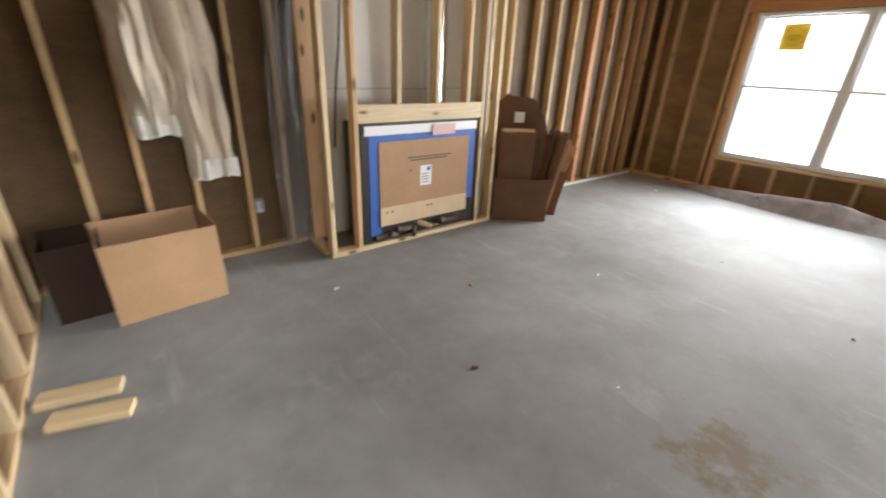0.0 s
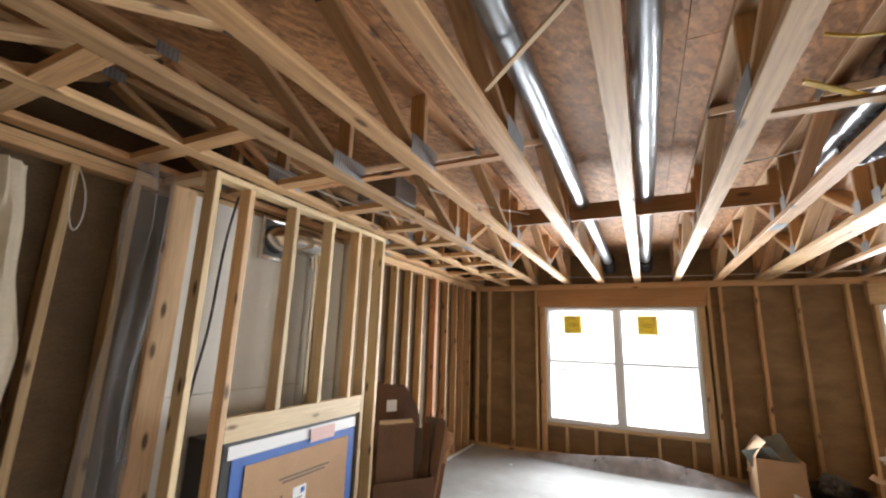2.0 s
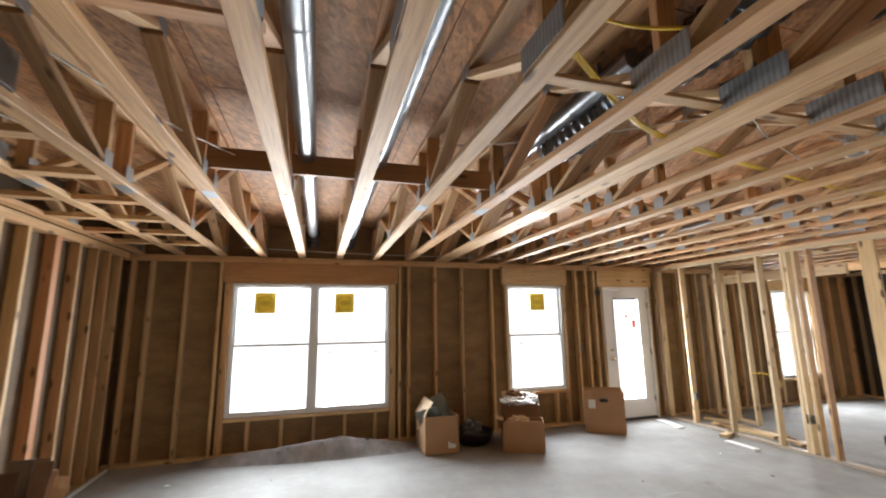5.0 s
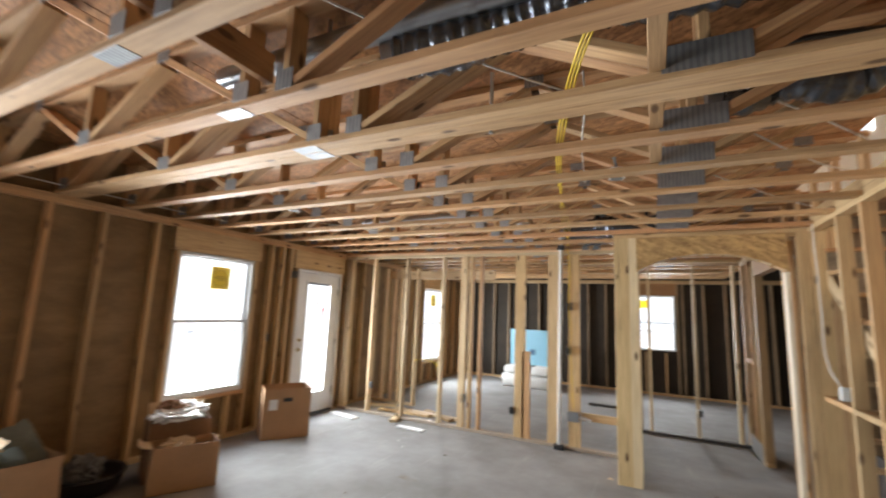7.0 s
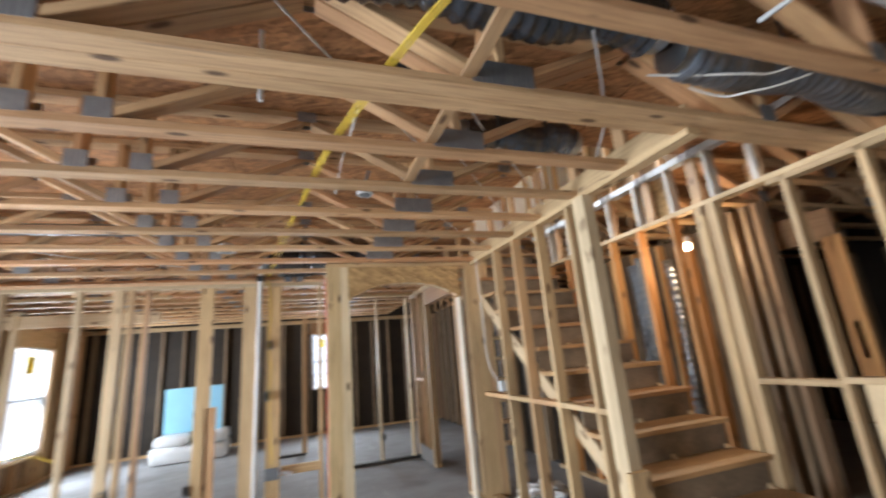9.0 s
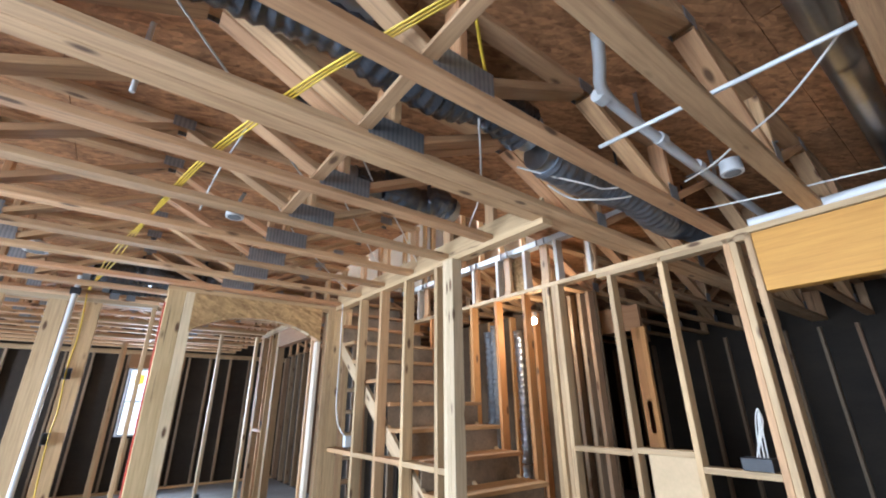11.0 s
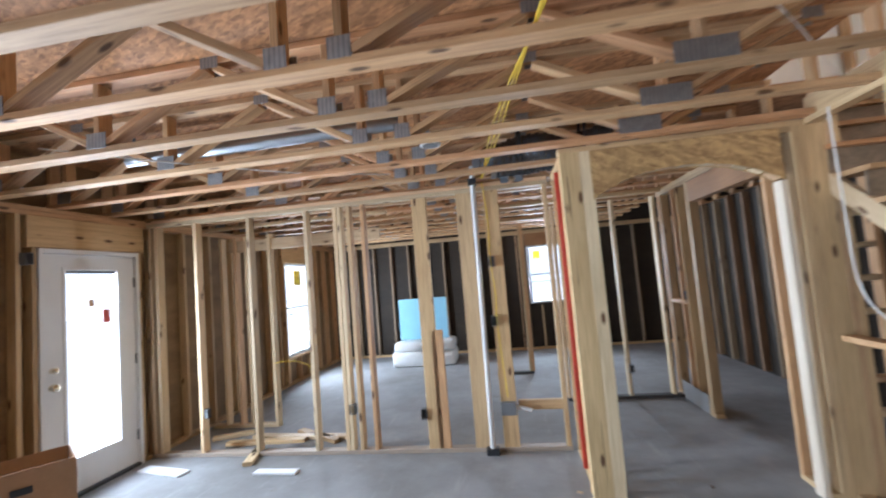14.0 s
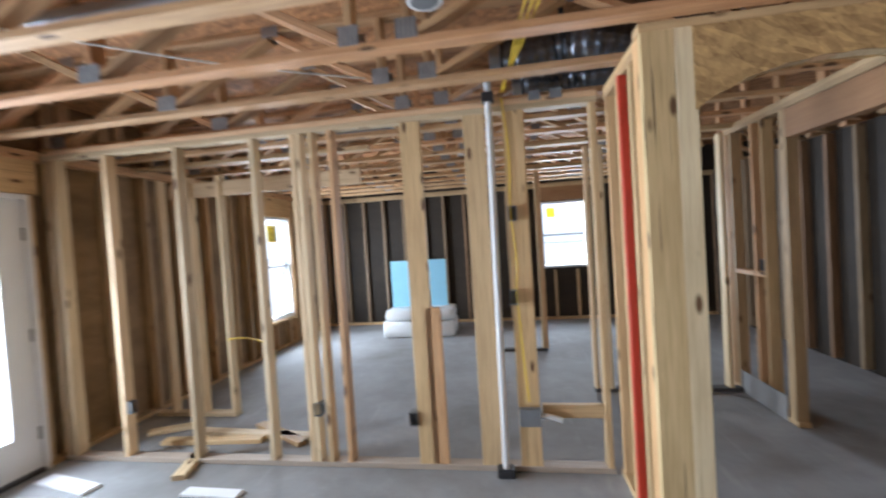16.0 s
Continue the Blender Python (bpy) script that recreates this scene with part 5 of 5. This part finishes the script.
# ---- things in the ceiling ----
def duct(y, z, runs, r=0.062):
    d = empty("metal_duct", runs[0][0], y, z, "round galvanised metal duct between the floor trusses", "duct", "round ducts")
    for a, b in runs:
        tube("pipe", d, [(a, y, z), (b, y, z)], r, GALV, round_=False)
        hx = a + 0.25
        while hx < b:
            board("hanger_strap", d, (hx, y, z + r - 0.002), (hx, y, H + DEPTH - 0.001), 0.025, 0.002, GALV, up=(1, 0, 0))
            hx += 1.0
        x = a + 0.5
        while x < b:
            bm = bmesh.new()
            bmesh.ops.create_cone(bm, cap_ends=False, segments=24, radius1=r + 0.004, radius2=r + 0.004, depth=0.03, matrix=pose(x, y, z, 0, 90, 0))
            part("joint_band", bm, GALV, d, smooth=True)
            x += 0.9
    return d


duct(2.02, 2.74, [(-0.2, 7.2)])
duct(1.52, 2.74, [(-0.2, 7.2)])
duct(0.50, 2.78, [(2.9, 4.9)], 0.055)
duct(-2.72, 2.72, [(4.3, 6.6)], 0.05)
duct(-5.2, 2.72, [(4.8, 6.4)], 0.05)
FOIL = plain("foil_duct_jacket", (0.22, 0.235, 0.265), 0.30, 0.7, vary=0.3, scale=10, relief=0.6)


def flex_duct(y, x0, x1, z, r, mat, label):
    """A flexible duct with a jacket, end collars and hanger straps."""
    d = empty("flexible_duct", x0, y, z, label, "duct", "flexible ducts")
    n = 7
    pts = [(x0 + (x1 - x0) * k / n, y + 0.02 * math.sin(k * 2.1), z + 0.025 * math.sin(k * 1.7)) for k in range(n + 1)]
    ribbed("jacket", d, pts, r, mat)
    for k in (0, n):
        bm = bmesh.new()
        bmesh.ops.create_cone(bm, cap_ends=True, segments=24, radius1=r * 0.86, radius2=r * 0.86, depth=0.12, matrix=Matrix.Translation(pts[k]) @ pose(0, 0, 0, 0, 90, 0))
        part("collar", bm, GALV, d, smooth=True)
    for k in (2, 5):
        for side in (-1, 1):
            p = pts[k]
            board("hanger_strap", d, (p[0], p[1] + side * (r + 0.004), p[2]), (p[0], p[1] + side * (r + 0.004), H + DEPTH - 0.001), 0.03, 0.002, BLACK, up=(0, 1, 0))


flex_duct(0.375, 1.95, 3.80, 2.74, 0.115, FLEX, "dark ribbed flexible duct hung between trusses")
flex_duct(0.355, -0.35, 1.78, 2.66, 0.110, FOIL, "grey foil flexible duct hung between trusses")
flex_duct(-4.22, 2.3, 3.65, 2.68, 0.11, FLEX, "dark ribbed flexible duct beyond the stud wall")
flex_duct(-3.71, 2.45, 3.80, 2.68, 0.120, FLEX, "dark ribbed flexible duct above the arch")
flex_duct(-0.66, 1.65, 2.45, 2.76, 0.095, FLEX, "dark ribbed flexible duct beside the stair opening")
for y in (2.02, 1.52):
    tagged(ribbed("duct_boot", None, [(7.2, y, 2.74), (7.35, y, 2.72), (7.5, y, 2.66)], 0.085, BLACK), "black flexible duct end near the outer wall", "duct")

pipe = empty("drain_pipe", 1.0, 0.78, 2.72, "white plastic drain pipe with bends and couplings", "pipe")
tube("pipe", pipe, [(2.08, 0.93, 2.84), (2.03, 0.90, 2.74), (1.90, 0.80, 2.72), (1.6, 0.78, 2.72), (0.8, 0.78, 2.70), (-0.4, 0.78, 2.69)], 0.026, PVC)
for x in (1.5, 0.6):
    board("hanger_strap", pipe, (x, 0.785, 2.74), (x, 0.785, H + DEPTH - 0.001), 0.02, 0.002, GALV, up=(1, 0, 0))
for x, r in ((1.86, 0.034), (1.30, 0.034), (0.85, 0.034)):
    bm = bmesh.new()
    bmesh.ops.create_cone(bm, cap_ends=True, segments=20, radius1=r, radius2=r, depth=0.06, matrix=pose(x, 0.785, 2.715, 0, 90, 0))
    part("coupling", bm, PVC, pipe, smooth=True)
for a, b in (((1.75, 0.68, 2.548), (1.66, 2.1, 2.548)), ((0.26, 0.8, 2.49), (0.26, 2.3, 2.49)), ((3.58, -0.2, 2.55), (3.58, -0.2, 2.9))):
    tagged(tube("white_pipe", None, [a, b], 0.010 if a[0] > 1 else 0.03, PVC, round_=False), "thin white plastic water pipe through the trusses", "pipe", "white pipes")

for k in range(3):
    dx = 0.013 * k
    tagged(tube("yellow_cable", None, [(2.72 + dx, 0.95, 2.62), (2.95 + dx, 0.52, 2.53), (3.04 + dx, 0.30, 2.515), (3.12 + dx * 1.4, 0.0, 2.515), (3.27 + dx, -0.55, 2.53), (3.38 + dx, -1.2, 2.52), (3.50 - dx, -1.75, 2.52), (3.58 - dx * 2, -2.2, 2.55), (3.70 - dx * 3, -3.0, 2.56), (3.78 + dx, -3.8, 2.50)], 0.005, YELLOW_WIRE), "yellow electrical cable run across the trusses", "cable", "yellow cables")
tagged(tube("yellow_cable", None, [(2.72, 0.86, 2.80), (2.62, 0.76, 2.66), (2.42, 0.62, 2.58)], 0.0065, YELLOW_WIRE), "yellow electrical cable hanging in a loop", "cable", "yellow cables")
tagged(tube("yellow_cable", None, [(3.80, -3.80, 2.46), (3.76, -3.78, 2.1), (3.79, -3.79, 1.75), (3.75, -3.77, 1.4), (3.78, -3.79, 1.2), (3.73, -3.78, 0.5)], 0.006, YELLOW_WIRE), "yellow cable dropping down the stud wall", "cable", "yellow cables")
tagged(tube("yellow_cable", None, [(6.62, -4.69, 0.75), (6.3, -4.55, 0.82), (5.9, -4.4, 0.72), (5.68, -3.95, 0.70)], 0.006, YELLOW_WIRE), "yellow cable sagging through the stud wall", "cable", "yellow cables")
random.seed(7)
WIRES = [((2.30, 0.42, 2.62), (1.45, -0.65, 2.58)), ((1.90, 0.28, 2.58), (1.28, 0.60, 2.54)), ((1.64, 0.27, 2.56), (1.20, 0.52, 2.52)), ((2.6, -0.3, 2.82), (1.5, -1.3, 2.56)), ((2.4, -0.9, 2.75), (1.5, -1.8, 2.6)), ((1.66, 1.55, 2.56), (1.0, 0.75, 2.58)), ((0.66, 0.64, 2.53), (0.42, 2.0, 2.54)), ((3.1, -0.3, 2.86), (3.2, -1.1, 2.50)), ((2.7, -1.4, 2.8), (1.6, -2.5, 2.55)), ((5.2, 2.2, 2.82), (3.2, 2.9, 2.58)), ((4.2, 1.1, 2.82), (2.6, -0.9, 2.72)), ((6.4, -1.9, 2.56), (4.6, -3.4, 2.54)), ((7.4, 2.9, 2.56), (7.4, -2.6, 2.56)), ((2.4, 3.6, 2.56), (3.9, 3.2, 2.52))]
for a, b in WIRES:
    mids = [Vector(a).lerp(Vector(b), k / 4) + Vector((random.uniform(-0.05, 0.05), random.uniform(-0.05, 0.05), -0.05 * math.sin(math.pi * k / 4) + random.uniform(-0.015, 0.015))) * (0 < k < 4) for k in range(5)]
    tagged(tube("white_cable", None, mids, 0.005, WHITE_WIRE), "thin pale electrical cable slung through the trusses", "cable", "pale cables")
tagged(tube("black_pipe", None, [(3.0, -0.15, 2.80), (2.5, -0.20, 2.74), (2.0, -0.22, 2.75), (1.5, -0.5, 2.82)], 0.012, BLACK), "black plastic tubing between trusses", "pipe")

tagged(board("strongback", None, (4.405, 0.60, 2.665), (4.405, 2.72, 2.665), N, 0.14, STRONG_WOOD), "brown plank through the floor trusses as a strongback", "plank")
lath = empty("lath_strip", 2.6, 1.7, 2.5, "long pale lath laid across the truss chords", "lath")
board("lath", lath, (2.76, -0.9, 2.517), (2.76, 1.18, 2.517), 0.06, 0.018, TRUSS_WOOD)
board("lath", lath, (2.74, 2.10, 2.517), (2.74, 4.1, 2.517), 0.06, 0.018, TRUSS_WOOD)
tagged(board("thin_lath", None, (2.14, 2.10, 2.52), (1.78, 1.70, 2.52), 0.02, 0.012, PALE_PINE), "thin pale lath caught between two trusses", "lath")
ladder = empty("ceiling_blocking", 3.0, 3.6, H, "short pine blocks between the end trusses", "blocking")
for k in range(10):
    x = 1.37 + 0.602 * k
    for a, b in ((3.225, 3.63), (3.725, 4.09)):
        board("block", ladder, (x, a, H + N / 2 + 0.003), (x, b, H + N / 2 + 0.003), S, N, TRUSS_WOOD)
board("block", ladder, (0.78, 3.225, H + N / 2 + 0.003), (0.78, 4.09, H + N / 2 + 0.003), 0.14, N, TRUSS_WOOD)
vent_box = empty("ceiling_register", 3.5, 3.42, 2.55, "galvanised register boot between trusses", "register")
part("boot", block(3.30, 3.62, 3.24, 3.60, 2.60, 2.78, 0.01), GALV, vent_box)


def can_light(x, y, z, r=0.055):
    c = empty("recessed_light", x, y, z, "white round light housing in the truss bay", "light housing", "light housings")
    bm = bmesh.new()
    bmesh.ops.create_cone(bm, cap_ends=True, segments=24, radius1=r, radius2=r * 0.9, depth=0.07, matrix=pose(x, y, z))
    part("housing", bm, PVC, c, smooth=False)
    bm = bmesh.new()
    bmesh.ops.create_cone(bm, cap_ends=True, segments=24, radius1=r * 0.72, radius2=r * 0.72, depth=0.004, matrix=pose(x, y, z - 0.037))
    part("lens", bm, GREY_BOX, c)
    board("bar", c, (x, y - 0.22, z + 0.04), (x, y + 0.22, z + 0.04), 0.02, 0.004, GALV)


for x, y in ((3.0, -1.16), (1.0, 0.98), (4.3, -6.0), (3.2, -4.6), (6.1, -1.2)):
    can_light(x, y, 2.56)
can_light(4.08, -2.63, 2.535, 0.075)

# ---- things on the stud walls ----
stack = empty("vent_stack", 3.90, -3.80, 0, "white plastic vent pipe standing in the stud wall", "pipe")
tube("pipe", stack, [(3.91, -3.79, 0.0), (3.885, -3.79, 2.62)], 0.023, PVC, round_=False)
part("collar", block(3.85, 3.93, -3.835, -3.755, 2.44, 2.50, 0.004), BLACK, stack, "black pipe collar")
part("collar", block(3.85, 3.97, -3.84, -3.755, 0.0, 0.06, 0.01), BLACK, stack)
for a, b in ((3.54, 3.62), (3.40, 3.48)):
    tagged(part("nail_plate", block(a, b, -3.846, -3.843, 2.44, 2.50), GREY_BOX), "dark steel nail plate on the top plate", "nail plate", "nail plates")
tagged(part("junction_box", block(3.66, 3.80, -3.80, -3.745, 0.35, 0.46, 0.004), GREY_BOX), "grey electrical junction box on a stud", "electrical box")
tagged(tube("drain_stub", None, [(3.80, -3.80, 0.40), (3.62, -3.79, 0.42), (3.52, -3.78, 0.38)], 0.018, PVC), "short white drain stub in the stud wall", "pipe")
for x, y, z, f in ((3.77, -3.80, 1.72, "y+"), (3.79, -3.80, 1.18, "y+"), (4.55, -3.86, 0.36, "y+"), (6.94, -3.89, 0.42, "x-"), (7.60, -2.29, 1.16, "x-"), (7.533, -2.655, 2.025, "x-"), (5.28, -3.87, 0.42, "y+"), (2.24, -5.30, 0.36, "y+"), (1.62, -4.95, 1.2, "x+")):
    outlet(x, y, z, None, GREY_BOX, f)
metal = empty("wire_box", 0.26, 0.55, 1.08, "metal electrical box with white cables coiled on top", "electrical box")
part("box", block(0.20, 0.30, 0.44, 0.60, 1.062, 1.13, 0.004), BLACK, metal)
for k in range(3):
    tube("cable_tail", metal, [(0.25, 0.53 + 0.02 * k, 1.13), (0.27 + 0.01 * k, 0.55 + 0.02 * k, 1.32), (0.26, 0.59, 1.42 - 0.02 * k), (0.25, 0.57 + 0.012 * k, 1.30), (0.24, 0.51, 1.13)], 0.0035, WHITE_WIRE)
tagged(tube("white_cable", None, [(1.55, -2.70, 2.44), (1.53, -2.72, 1.8), (1.55, -2.68, 1.32), (1.50, -2.55, 1.15), (1.48, -2.5, 1.12)], 0.006, WHITE_WIRE), "white cable dropping into a wall box", "cable")
outlet(1.50, -2.46, 1.12, None, WHITE_VINYL, "x-")
lamp = empty("work_bulb", 0.20, -1.20, 2.18, "bare lit bulb in a socket beside the stairs", "bulb")
bm = bmesh.new()
bmesh.ops.create_uvsphere(bm, u_segments=16, v_segments=12, radius=0.032, matrix=pose(0.14, -1.2, 2.18))
part("globe", bm, BULB, lamp, "glowing bulb", smooth=True)
part("socket", block(0.115, 0.165, -1.225, -1.175, 2.215, 2.27, 0.006), PVC, lamp)
glow = new("bulb_light", bpy.data.lights.new("bulb_light", "POINT"))
glow.data.energy, glow.data.color, glow.data.shadow_soft_size = 6, (1.0, 0.72, 0.42), 0.04
glow.location = planned((0.06, -1.2, 2.12))
# wrapped pipes in the space behind the stairs
for x, y, r, mat, top in ((-0.08, -1.62, 0.048, GALV, 2.16), (-0.08, -2.08, 0.055, GREY_BOX, 2.2), (-0.02, -1.95, 0.03, GREY_BOX, 2.25)):
    tagged(ribbed("riser_duct", None, [(x, y, 0.05), (x + 0.03, y + 0.02, 0.9), (x, y, 1.7), (x + 0.02, y, top)], r, mat, 0.06, 0.006), "upright insulated duct behind the stair wall", "duct", "upright ducts")
back = empty("wall_behind_stairs", -0.6, -1.5, 0, "inner wall behind the stairs with dark brown board", "wall", kind="structure")
part("sheathing", block(-0.66, -0.648, -3.6, -1.25, 0.0, H), SHEATH_BROWN, back)
studs(back, "y", -0.60, [-3.4, -3.0, -2.6, -2.2, -1.8, -1.4, -1.2], ORANGE, z1=H - 0.02)
jamb = empty("inner_doorway", -0.9, 0.2, 0, "framed doorway in the dark room beyond", "wall", kind="structure")
for y in (-0.56, -0.52):
    board("jamb_stud", jamb, (-0.62, y, 0.002), (-0.62, y, 2.10), S, N, ORANGE, up=(1, 0, 0))
board("header", jamb, (-0.62, -1.15, 2.20), (-0.62, -0.50, 2.20), N, 0.24, HEADER_WOOD)
closet = empty("wall_closet", -0.27, -0.95, 0, "shade-darkened pine studs of a small closet wall beside the stairs", "wall", kind="structure")
part("sheathing", block(-0.33, -0.32, -1.18, -0.76, 0.0, H), SHEATH_BROWN, closet)
studs(closet, "y", -0.265, (-1.12, -1.02, -0.90, -0.80), SHADED_PINE, z1=H - 0.02)

crumple("plastic_bag", 1.12, -2.62, 0.09, 0.26, 0.22, 0.09, WRAP, 41.0, "crumpled clear plastic bag behind the stair wall", "plastic bag", rough=0.5)
# ---- next room: foam board and wrapped bundle ----
bundle = empty("wrapped_bundle", 5.35, -8.0, 0, "stack of white plastic-wrapped insulation packs on the floor", "insulation pack")
for k, (x, y, w, d, z0, z1) in enumerate(((5.40, -8.10, 1.25, 0.62, 0.004, 0.28), (5.05, -8.05, 0.55, 0.56, 0.282, 0.47), (5.70, -8.08, 0.55, 0.56, 0.282, 0.46))):
    bm = block(x - w / 2, x + w / 2, y - d / 2, y + d / 2, z0, z1, 0.07)
    bmesh.ops.subdivide_edges(bm, edges=bm.edges[:], cuts=2, use_grid_fill=True)
    for v in bm.verts:
        v.co += Vector((noise.noise(v.co * 5), noise.noise(v.co * 5 + Vector((9, 0, 0))), 0.6 * noise.noise(v.co * 6) * (v.co.z > z0 + 0.03))) * 0.025
    part("pack", bm, WRAP, bundle, smooth=True)
foam = part("foam_board", block(4.91, 5.90, -8.13, -8.10, 0.47, 1.25, 0.004), FOAM_BLUE)
tagged(foam, "light blue foam board standing on a wrapped bundle", "foam board")
part("print_patch", block(5.30, 5.42, -8.098, -8.095, 0.70, 0.82), BLUE_BOX, foam)
